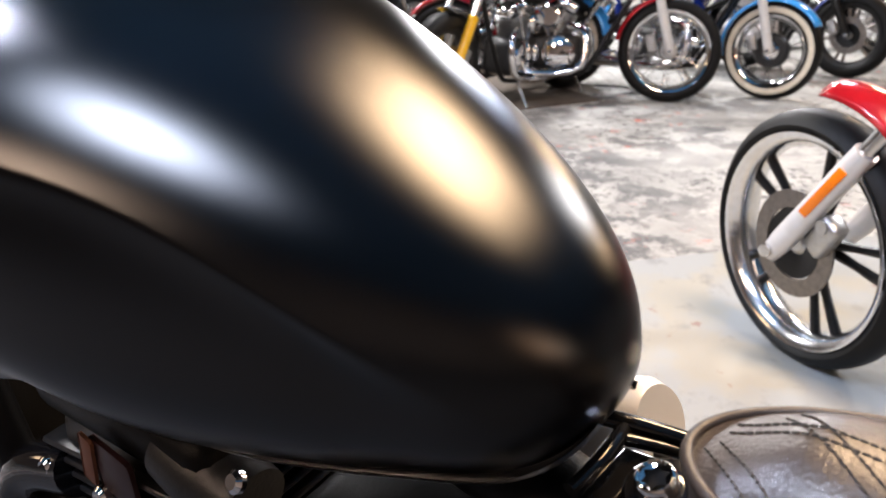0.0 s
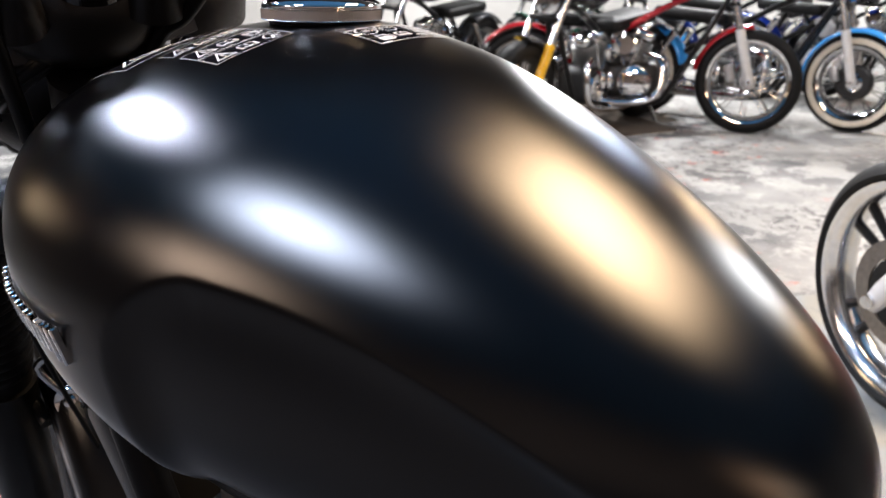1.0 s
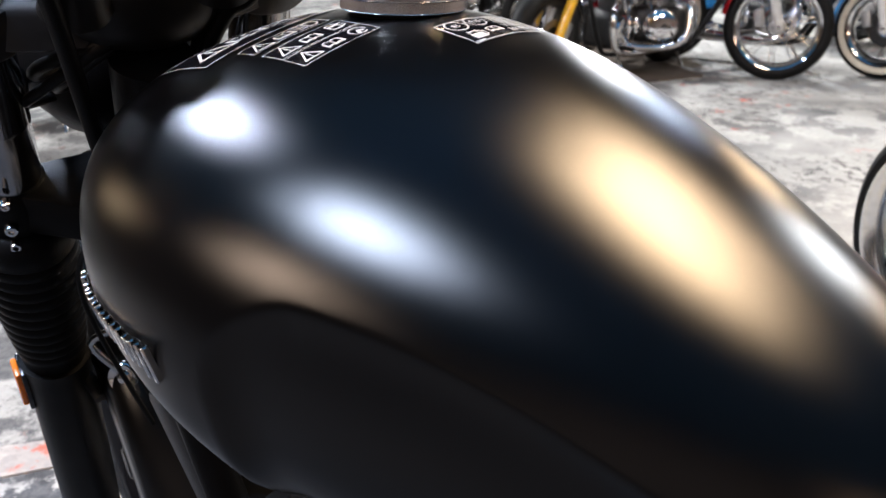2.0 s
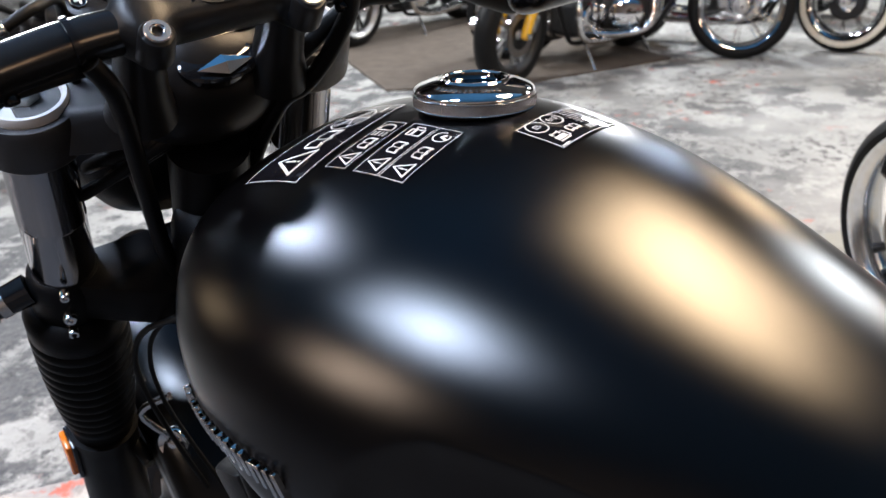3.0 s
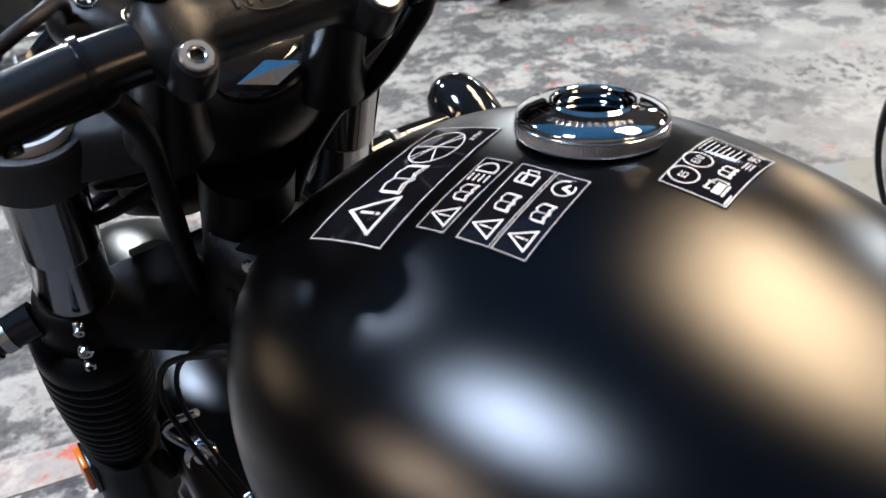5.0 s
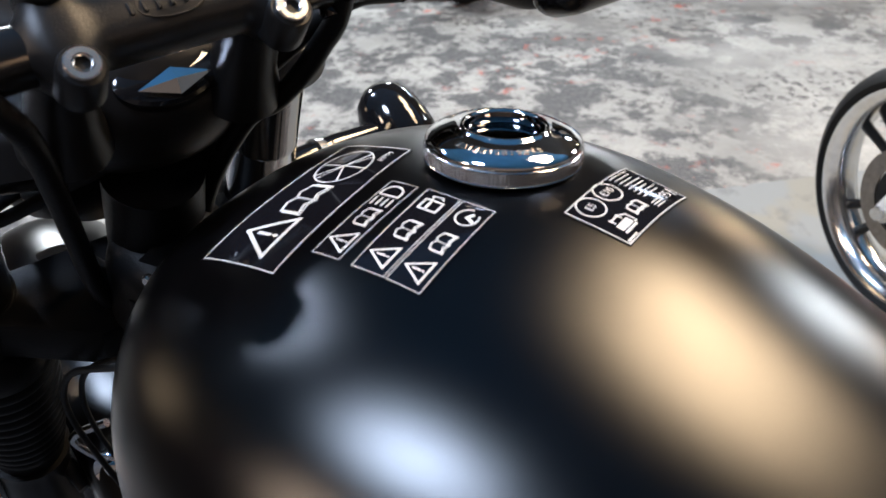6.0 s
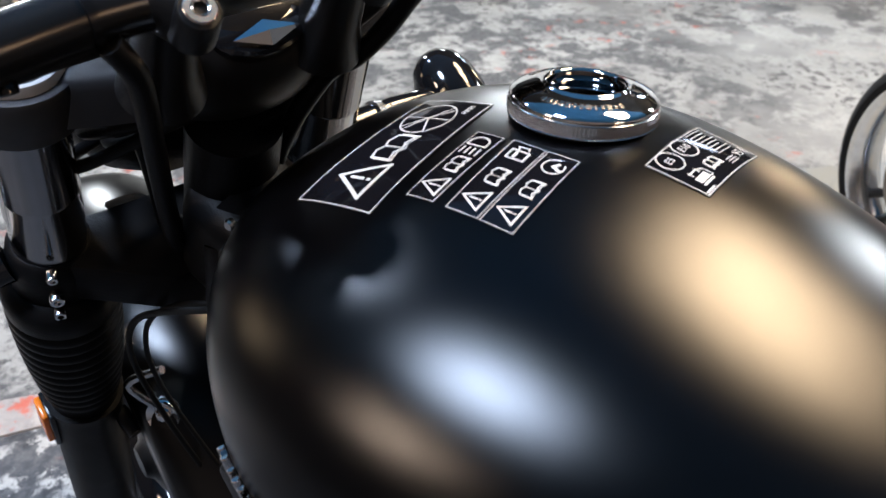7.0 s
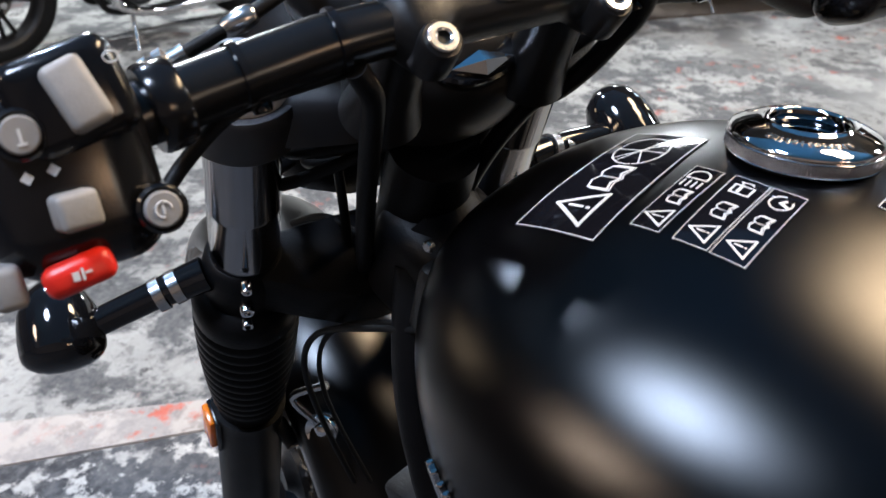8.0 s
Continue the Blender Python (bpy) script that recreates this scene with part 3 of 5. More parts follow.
# ---- filler cap ----
def build_cap():
    x, y = 0.0192, -0.0055
    n = (tank_normal(x, y) + Vector((0.01, 0.04, 0.0))).normalized()
    base = turned_to(tank_top(x, y, -0.0036), n) @ Matrix.Scale(1.03, 4)
    part("filler_neck", bm_lathe([(0.0, -0.016), (0.036, -0.016), (0.036, 0.004), (0.0, 0.004)], 64, base), DEEP, tank)
    edge = [(0.0, 0.0022), (0.0388, 0.0022), (0.0404, 0.0026), (0.0412, 0.0031), (0.0416, 0.0036), (0.0416, 0.0100), (0.0412, 0.0106), (0.0404, 0.0112), (0.0, 0.0112)]
    cap = part("filler_cap", bm_lathe(edge, 240, base, None, False, ((4, 5), -0.036)), KNURL, tank, "knurled steel edge of the filler cap", sharp=6)
    dome = [(0.0405, 0.0110), (0.0411, 0.0116), (0.0412, 0.0124), (0.0408, 0.0136), (0.0396, 0.0148), (0.0374, 0.0160), (0.0344, 0.0172), (0.0308, 0.0183), (0.0270, 0.0192), (0.0246, 0.0196), (0.0238, 0.0200), (0.0234, 0.0206), (0.0228, 0.0210), (0.0219, 0.0211), (0.0211, 0.0206), (0.0207, 0.0196)]
    part("cap_dome", bm_lathe(dome, 128, base), CHROME, cap, "polished chrome dome with a raised inner rim", sharp=60)
    dish = [(0.0208, 0.0199), (0.0203, 0.0178), (0.0196, 0.0162), (0.0184, 0.0153), (0.0160, 0.0150), (0.0080, 0.0152), (0.0, 0.0153)]
    # the dish is darkened in colour to stand for what it reflects
    part("cap_dish", bm_lathe(dish, 96, base), DARKENED_CHROME, cap, "polished dish in the middle of the cap", sharp=180)
    # engraved marks stand in two runs on the dome's shoulder
    marks = bmesh.new()
    for k in range(26):
        a = radians(-62 + 6.4 * k + (66 if k > 12 else 0))
        bm_box(0.0034, 0.0011 + 0.0007 * (k % 3), 0.0007, 0, base @ Matrix.Rotation(a, 4, "Z") @ Matrix.Translation((0.0322, 0, 0.01795)) @ Matrix.Rotation(radians(17), 4, "Y"), 1, marks)
    tagged(part("cap_lettering", marks, STEEL, cap), kind="stuff")


build_cap()


# ---- steering: bars, clamp, gauge, forks ----
def spart(name, bm, material, parent=None, label="", sharp=40):
    return part(name, bm, material, parent or bike, label, STEER, True, sharp)


def bar_at(y):
    """The middle line of the handlebar."""
    a = abs(y)
    return Vector((0.02 * smooth01(0.1, 0.3, a) + 0.10 * max(0, a - 0.24), y, 0.003 - 0.004 * smooth01(0.07, 0.15, -y) - 0.030 * smooth01(0.08, 0.34, a) + 0.016 * smooth01(0.1, 0.3, a) + 0.08 * max(0, a - 0.3)))


def build_bar():
    bar = spart("handlebar", bm_tube([bar_at(-0.46 + 0.01 * k) for k in range(93)], [0.0155 + 0.0008 * smooth01(0.07, 0.11, abs(-0.46 + 0.01 * k)) for k in range(93)], 28), BAR, None, "gloss black tubular handlebar")
    for s in (-1, 1):
        spart("grip", bm_tube([bar_at(s * (0.30 + 0.02 * k)) for k in range(9)], [0.0205] + [0.0198 + 0.001 * (k % 2) for k in range(7)] + [0.0215], 24), RUBBER, bar, "ribbed black rubber grip")
        spart("bar_end", bm_tube([bar_at(s * 0.46), bar_at(s * 0.485)], [0.0205, 0.0175], 24), BLACK, bar)
        for y in (0.1, 0.1545):
            p, q = bar_at(s * (y - 0.002)), bar_at(s * (y + 0.002))
            strap = bm_tube([p, q], 0.0184, 28)
            bm_lathe([(0, -0.003), (0.005, -0.003), (0.0058, 0), (0.005, 0.003), (0, 0.003)], 16, turned_to(bar_at(s * (y - 0.008)) + Vector((0.0125, 0, -0.0135)), (0.7, 0, -0.5)), strap)
            spart("cable_strap", strap, PLASTIC, bar)
    # added layer on the right that takes down the bar's warm highlight
    spart("bar_overlay", bm_tube([bar_at(0.103 + 0.01 * k) for k in range(12)], 0.0172, 28), DIM_BAR, bar, "smooth black layer added over the bar")
    spart("bar_overlay", bm_tube([bar_at(-0.1045 - 0.0048 * k) for k in range(11)], 0.0167, 28), BAR, bar, "smooth black layer added over the bar")
    return bar


bar = build_bar()

CLAMP_OUT = Vector((0.342, 0, 0.94)).normalized()      # the way the clamp's bolts face
CLAMP_DOWN = Vector((0.94, 0, -0.342)).normalized()


def build_clamp():
    # the joined cap over the bar, with a thick middle and a boss at each end
    bm = bmesh.new()
    sections = []
    n = 36
    for k in range(n + 1):
        y = -0.075 + 0.15 * k / n
        e = abs(y)
        boss = 1 - smooth01(0.0, 0.012, abs(e - 0.055) - 0.005)
        half = 0.0172 + 0.0130 * boss - 0.004 * smooth01(0.068, 0.075, e)
        out = 0.0180 + 0.0020 * boss - 0.006 * smooth01(0.068, 0.075, e)
        ring = []
        for i in range(24):
            a = 2 * math.pi * i / 24
            d = half * math.copysign(abs(math.cos(a)) ** 0.7, math.cos(a))
            o = (out if math.sin(a) > 0 else 0.016) * math.copysign(abs(math.sin(a)) ** 0.8, math.sin(a))
            ring.append(bm.verts.new(Vector((0.0, y, 0.004)) + d * CLAMP_DOWN + o * CLAMP_OUT))
        sections.append(ring)
    for a, b in zip(sections, sections[1:]):
        for i in range(24):
            j = (i + 1) % 24
            bm.faces.new((a[i], a[j], b[j], b[i]))
    bm.faces.new(sections[0][::-1])
    bm.faces.new(sections[-1])
    clamp = spart("handlebar_clamp", bm, BLACK, None, "cast black handlebar clamp with raised oval")
    # raised plain oval with bars where the maker's name is cast
    oval = bmesh.new()
    m = Matrix.Translation(Vector((0, 0, 0.004)) + 0.0182 * CLAMP_OUT) @ Matrix.Rotation(radians(20), 4, "Y")
    pts = [m @ Vector((0.0085 * math.sin(2 * math.pi * k / 40), 0.018 * math.cos(2 * math.pi * k / 40), -0.0006)) for k in range(41)]
    bm_tube(pts, 0.0007, 6, oval)
    for k in range(7):
        bm_box(0.007, 0.0022, 0.0016, 0.0004, m @ Matrix.Translation((0.0, -0.021 + 0.007 * k, 0.0)), 1, oval)
    spart("cast_mark", oval, BLACK, clamp)
    for y in (-0.055, 0.055):
        for d in (-0.0235, 0.0235):
            c = Vector((0.0, y, 0.004)) + d * CLAMP_DOWN + 0.021 * CLAMP_OUT
            m = turned_to(c, CLAMP_OUT)
            part("boss", bm_lathe([(0.0128, -0.022), (0.0118, 0.0), (0.0106, 0.0018), (0.0, 0.0018)], 32, m), BLACK, clamp, "", STEER)
            bolt = bm_lathe([(0.0088, 0.0), (0.0088, 0.0042), (0.0081, 0.0050), (0.0050, 0.0050)], 32, m)
            bm_lathe([(0.0050, 0.0050), (0.0041, 0.0044), (0.0039, 0.0), (0, 0.0)], 6, m, bolt)
            part("bolt", bolt, STEEL, clamp, "steel socket-head bolt", STEER)
    # risers under the bar
    for y in (-0.055, 0.055):
        part("riser", bm_lathe([(0.0165, 0), (0.017, 0.02), (0.02, 0.06), (0.027, 0.088), (0, 0.09)], 32, turned_to((-0.006, y, 0.0), (-0.16, 0, -1))), BLACK, clamp, "", STEER)
    return clamp


clamp = build_clamp()

GAUGE_C = Vector((-0.131, -0.002, -0.028))
GAUGE_N = Vector((0.2, 0, 0.98))


def gauge_pose(lift=0.0):
    """Local x to the rider's right, local y up the dial."""
    z = GAUGE_N.normalized()
    x = Vector((0, 1, 0))
    y = z.cross(x)
    return Matrix.Translation(GAUGE_C + lift * z) @ Matrix((x, y, z)).transposed().to_4x4() @ Matrix.Scale(0.87, 4)


def text_mesh(text, size, place, spin, into, lift, depth=0.0002):
    cu = bpy.data.curves.new("letters", "FONT")
    cu.body, cu.size, cu.align_x, cu.align_y, cu.extrude = text, size * 1.35, "CENTER", "CENTER", depth
    ob = bpy.data.objects.new("letters", cu)
    me = bpy.data.meshes.new_from_object(ob)
    bm = bmesh.new()
    bm.from_mesh(me)
    joined(bm, Matrix.Translation((place[0], place[1], lift)) @ Matrix.Rotation(spin, 4, "Z"), into)
    bpy.data.objects.remove(ob)
    bpy.data.curves.remove(cu)
    bpy.data.meshes.remove(me)
    return into


DIAL = surface("bronze_grey_dial", (0.135, 0.133, 0.13), 0.32, 0.7, 0.06, 60)
DIAL_DARK = surface("dark_dial_ring", (0.025, 0.025, 0.026), 0.35, 0.2, 0.1, 60)
LCD = surface("green_grey_display", (0.10, 0.115, 0.06), 0.25, 0.0, 0.05, 60)
GLASS_M, gt, gp = nodes_of("clear_gauge_glass")
gp.inputs["Transmission Weight"].default_value, gp.inputs["Roughness"].default_value, gp.inputs["IOR"].default_value = 1.0, 0.02, 1.45


def build_gauge():
    m = gauge_pose()
    body = bm_lathe([(0.0, -0.06), (0.04, -0.055), (0.058, -0.03), (0.073, -0.008), (0.0785, 0.004), (0.0765, 0.010), (0.070, 0.0115), (0.0665, 0.007), (0.0655, 0.0)], 96, m)
    gauge = spart("speedometer", body, BLACK, None, "round speedometer in a black housing")
    spart("dial", bm_lathe([(0.0655, 0.001), (0.0, 0.001)], 64, m), DIAL, gauge, "bronze-grey dial face", 180)
    ring = bm_lathe([(0.0655, 0.004), (0.0630, 0.0045), (0.0625, 0.003)], 96, m)
    spart("dial_rim", ring, STEEL, gauge, "pale metal dial rim")
    spart("dial_band", bm_lathe([(0.064, 0.0016), (0.047, 0.0016)], 96, m), DIAL_DARK, gauge, "", 180)
    spart("dial_centre", bm_lathe([(0.027, 0.0022), (0.0, 0.0022)], 48, m @ Matrix.Translation((0, 0.004, 0))), DIAL_DARK, gauge, "", 180)
    ticks = bmesh.new()
    sweep = lambda v: radians(213 - 232 * v / 130)
    for k in range(0, 27):
        a, big = sweep(5 * k), k % 2 == 0
        bm_box(0.0065 if big else 0.0035, 0.0010 if big else 0.0007, 0.0003, 0, m @ Matrix.Rotation(a, 4, "Z") @ Matrix.Translation((0.0605 if big else 0.0618, 0, 0.0022)), 1, ticks)
    for k in range(0, 14):
        a = sweep(10 * k)
        bmw = bmesh.new()
        text_mesh(str(10 * k), 0.0062, (0.052 * math.cos(a), 0.052 * math.sin(a)), a - math.pi / 2, bmw, 0.0022)
        joined(bmw, m, ticks)
    for k in range(0, 11):
        a = sweep(12.4 * k)
        bm_box(0.003, 0.0006, 0.0003, 0, m @ Matrix.Rotation(a, 4, "Z") @ Matrix.Translation((0.0435, 0, 0.0022)), 1, ticks)
        bmw = bmesh.new()
        text_mesh(str(20 * k), 0.0026, (0.0395 * math.cos(a), 0.0395 * math.sin(a)), a - math.pi / 2, bmw, 0.0022)
        joined(bmw, m, ticks)
    spart("dial_scale", ticks, WHITE_INK, gauge, "white figures and ticks", 180)
    mark = bm_tube([m @ Vector(p) for p in ((-0.008, 0.026, 0.003), (0.008, 0.026, 0.003), (0, 0.013, 0.003), (-0.008, 0.026, 0.003))], 0.0006, 6)
    spart("dial_mark", mark, WHITE_INK, gauge)
    spart("display_frame", bm_box(0.064, 0.036, 0.0014, 0.0006, m @ Matrix.Translation((-0.003, -0.0415, 0.0016))), DIAL_DARK, gauge)
    spart("display", bm_box(0.058, 0.031, 0.002, 0.0008, m @ Matrix.Translation((-0.003, -0.0415, 0.0018))), LCD, gauge, "blank green-grey display")
    a = sweep(1)
    needle = bm_tube([m @ Matrix.Rotation(a, 4, "Z") @ Vector(p) for p in ((0.002, 0, 0.0085), (0.01, 0, 0.0075), (0.054, 0, 0.006))], [0.0026, 0.0022, 0.0010], 8)
    spart("needle", needle, WHITE_INK, gauge, "pale pointer")
    spart("needle_tail", bm_tube([m @ Matrix.Rotation(a, 4, "Z") @ Vector(p) for p in ((-0.022, 0, 0.0088), (0.0, 0, 0.0088))], [0.0034, 0.003], 8), PLASTIC, gauge)
    spart("needle_hub", bm_lathe([(0.0115, 0.002), (0.0115, 0.005), (0.0085, 0.007), (0, 0.0075)], 32, m), STEEL, gauge)
    glass = spart("glass", bm_lathe([(0.066, 0.0085), (0.04, 0.0105), (0, 0.0112)], 64, m), GLASS_M, gauge, "clear gauge glass", 180)
    glass.visible_shadow = False
    # tell-tale panels at both sides
    for s in (-1, 1):
        pts = []
        bmx = bmesh.new()
        for k in range(9):
            ang = radians(-90 + s * (12 + 7.2 * k))
            pts.append(m @ Vector((0.096 * math.cos(ang), 0.096 * math.sin(ang), -0.010)))
        bm_tube(pts, [0.012, 0.019, 0.021, 0.022, 0.022, 0.022, 0.021, 0.019, 0.012], 16, bmx, 2)
        panel = spart("tell_tale_panel", bmx, BLACK, gauge, "gloss black tell-tale panel")
        for k in (3.4, 6.0):
            ang = radians(-90 + s * (12 + 7.2 * k))
            mm = m @ Matrix.Translation((0.096 * math.cos(ang), 0.096 * math.sin(ang), 0.0138))
            spart("lens", bm_lathe([(0.0072, -0.004), (0.0072, 0.001), (0.0066, 0.0018), (0.0058, 0.0004), (0, 0.0006)], 24, mm), PLASTIC, panel)
            spart("lens_ring", bm_tube([mm @ Vector((0.0066 * math.cos(q * 0.3), 0.0066 * math.sin(q * 0.3), 0.0016)) for q in range(22)], 0.0005, 5), STEEL, panel)
            sign = bmesh.new()
            bm_box(0.0064, 0.0018, 0.0006, 0, mm @ Matrix.Translation((0, 0.001, 0.001)), 1, sign)
            bm_box(0.002, 0.0055, 0.0006, 0, mm @ Matrix.Translation((0.0015, -0.0005, 0.001)), 1, sign)
            spart("sign", sign, WHITE_INK, panel)


build_gauge()

FORK_X, FORK_Y = -0.092, 0.121


def build_fork():
    # top yoke with the ignition badge
    yoke = bmesh.new()
    rings = []
    for z, inset in ((-0.143, 0.006), (-0.139, 0.001), (-0.112, 0.0), (-0.106, 0.003), (-0.104, 0.009)):
        ring = []
        for k in range(25):
            y = (0.134 - inset) * (-1 + k / 12)
            ring.append(yoke.verts.new((-0.035 - 1.5 * y * y - inset - 0.25 * (z + 0.143), y, z)))
        for k in range(25):
            y = (0.134 - inset) * (1 - k / 12)
            ring.append(yoke.verts.new((-0.124 + inset, y, z)))
        rings.append(ring)
    for lo, hi in zip(rings, rings[1:]):
        for i in range(50):
            yoke.faces.new((lo[i], lo[(i + 1) % 50], hi[(i + 1) % 50], hi[i]))
    yoke.faces.new(rings[0][::-1]), yoke.faces.new(rings[-1])
    yoke_ob = spart("top_yoke", yoke, YOKE, None, "cast black top yoke")
    for s in (-1, 1):
        clamp_ring = bm_lathe([(0.0, -0.149), (0.039, -0.149), (0.042, -0.145), (0.042, -0.112), (0.0395, -0.1075), (0.036, -0.1065), (0.031, -0.108)], 48, Matrix.Translation((FORK_X, s * FORK_Y, 0)))
        part("fork_clamp", clamp_ring, YOKE, yoke_ob, "", STEER)
    badge = bm_lathe([(0.03, -0.008), (0.03, 0.004), (0.027, 0.006), (0, 0.006)], 40, Matrix.Translation((-0.024, 0.009, -0.064)) @ Matrix.Rotation(radians(20), 4, "Y") @ Matrix.Diagonal((0.62, 1.08, 1, 1)))
    part("ignition_barrel", badge, GLOSS, yoke_ob, "gloss black ignition surround", STEER)
    gem = bmesh.new()
    mm = Matrix.Translation((-0.014, 0.0105, -0.0575)) @ Matrix.Rotation(radians(26), 4, "Y")
    v = [gem.verts.new(mm @ Vector(p)) for p in ((0, -0.023, 0), (0.0085, 0, 0), (0, 0.023, 0), (-0.0085, 0, 0), (0, 0, 0.004))]
    for i in range(4):
        gem.faces.new((v[i], v[(i + 1) % 4], v[4]))
    part("badge", gem, CHROME, yoke_ob, "small chrome lozenge badge", STEER, False)
    # rounded mound that carries the bar clamp and the badge
    mound = bmesh.new()
    bmesh.ops.create_uvsphere(mound, u_segments=40, v_segments=24, radius=1)
    bmesh.ops.transform(mound, matrix=Matrix.Translation((-0.05, 0.008, -0.098)) @ Matrix.Diagonal((0.046, 0.074, 0.052, 1)), verts=mound.verts)
    part("dash_cover", mound, BLACK, yoke_ob, "", STEER, sharp=180)
    # headstock and lower yoke
    spart("headstock", bm_lathe([(0.0, -0.30), (0.034, -0.30), (0.034, -0.15), (0.0, -0.15)], 32, Matrix.Translation((-0.03, 0, 0))), DEEP)
    low = bmesh.new()
    plan = [(-0.098, -0.115), (-0.062, -0.128), (-0.012, -0.052), (-0.012, 0.052), (-0.062, 0.128), (-0.098, 0.115)]
    foot, head = [low.verts.new((x, y, -0.346)) for x, y in plan], [low.verts.new((x - 0.004, y, -0.302)) for x, y in plan]
    low.faces.new(foot[::-1]), low.faces.new(head)
    for i in range(6):
        low.faces.new((foot[i], foot[(i + 1) % 6], head[(i + 1) % 6], head[i]))
    bmesh.ops.bevel(low, geom=low.edges[:], offset=0.004, segments=2, profile=0.5, affect="EDGES")
    for s in (-1, 1):
        bm_lathe([(0.0, -0.352), (0.0345, -0.352), (0.0362, -0.348), (0.0358, -0.318), (0.0335, -0.306), (0.0300, -0.3015), (0.0287, -0.301)], 40, Matrix.Translation((FORK_X, s * FORK_Y, 0)), low)
    low_ob = spart("lower_yoke", low, DEEP, None, "black lower yoke")
    for s in (-1, 1):
        for z, r in ((-0.300, 0.0045), (-0.332, 0.006), (-0.3545, 0.0052)):
            bolt = bm_lathe([(0.0, -0.004), (r, -0.004), (r, 0.004), (0.85 * r, 0.0055), (0.5 * r, 0.0055), (0.45 * r, 0.003), (0, 0.003)], 18, turned_to((FORK_X + 0.0365, s * (FORK_Y + 0.012), z), (0.95, 0.25 * s, 0.1)))
            part("pinch_bolt", bolt, CHROME, low_ob, "", STEER)
    for s in (-1, 1):
        base = Matrix.Translation((FORK_X, s * FORK_Y, 0))
        leg = spart("fork_leg", bm_lathe([(0.0, -0.31), (0.0285, -0.31), (0.0285, -0.236), (0.0288, -0.2352), (0.0288, -0.2325), (0.0285, -0.2317), (0.0285, -0.12), (0, -0.12)], 48, base), FORK_STEEL, None, "polished steel fork tube")
        cap = bm_lathe([(0.034, -0.112), (0.034, -0.103), (0.0325, -0.0995), (0.0295, -0.0995), (0.028, -0.102), (0.0265, -0.108), (0.0, -0.108)], 40, base)
        spart("fork_cap", cap, SILVER, leg, "bright steel fork cap")
        spart("cap_nut", bm_lathe([(0.0125, -0.108), (0.0125, -0.097), (0.0105, -0.0955), (0, -0.0955)], 6, base), ALLOY, leg)
        ribs = [(0.0, -0.35), (0.035, -0.35), (0.0435, -0.355), (0.0475, -0.364), (0.0475, -0.386)]
        for k in range(11):
            z, r = -0.390 - 0.0155 * k, 0.0475 - 0.00008 * k ** 2.1
            ribs += [(r - 0.0022, z), (r + 0.0004, z - 0.004), (r + 0.0004, z - 0.0105), (r - 0.0022, z - 0.0145)]
        ribs += [(0.034, -0.566), (0.034, -0.585), (0.0, -0.585)]
        spart("gaiter", bm_lathe(ribs, 40, base), DEEP, leg, "ribbed black rubber fork gaiter")
        spart("slider", bm_lathe([(0.0, -0.98), (0.03, -0.98), (0.037, -0.96), (0.037, -0.60), (0.0395, -0.58), (0.0, -0.58)], 36, base), DEEP, leg, "black fork slider")
        refl = bm_box(0.028, 0.008, 0.062, 0.003, Matrix.Translation((FORK_X - 0.006, s * (FORK_Y + 0.043), -0.625)))
        spart("reflector", refl, ORANGE, leg, "orange fork reflector")
        spart("reflector_holder", bm_box(0.034, 0.007, 0.07, 0.002, Matrix.Translation((FORK_X - 0.004, s * (FORK_Y + 0.0375), -0.625))), PLASTIC, leg)
        # indicator on its stalk
        dz = 0.052 if s > 0 else 0.0
        stalk = bm_tube([(FORK_X, s * 0.155, -0.318 + 0.5 * dz), (FORK_X - 0.003, s * 0.2, -0.332 + 0.8 * dz), (FORK_X - 0.004, s * 0.245, -0.347 + dz)], [0.0155, 0.0125, 0.012], 20)
        ind = spart("indicator", stalk, GLOSS, None, "gloss black bullet indicator")
        for k in range(2):
            spart("stalk_band", bm_tube([(FORK_X - 0.001, s * (0.176 + 0.014 * k), -0.324 - 0.004 * k + 0.7 * dz), (FORK_X - 0.001, s * (0.184 + 0.014 * k), -0.3265 - 0.004 * k + 0.7 * dz)], 0.0148, 20), STEEL, ind)
        shell = bm_lathe([(0.0, -0.048), (0.012, -0.046), (0.024, -0.036), (0.031, -0.02), (0.0335, -0.002), (0.0335, 0.012)], 40, turned_to((FORK_X - 0.006, s * 0.275, -0.353 + dz), (0.95, 0.1 * s, -0.32)))
        spart("shell", shell, GLOSS, ind)
        spart("lens", bm_lathe([(0.0335, 0.012), (0.0325, 0.0165), (0.029, 0.0215), (0.023, 0.0255), (0.0155, 0.0282), (0.008, 0.0294), (0, 0.0298)], 40, turned_to((FORK_X - 0.006, s * 0.275, -0.353 + dz), (0.95, 0.1 * s, -0.32))), GLOSS, ind, "smoked indicator lens", 180)


build_fork()


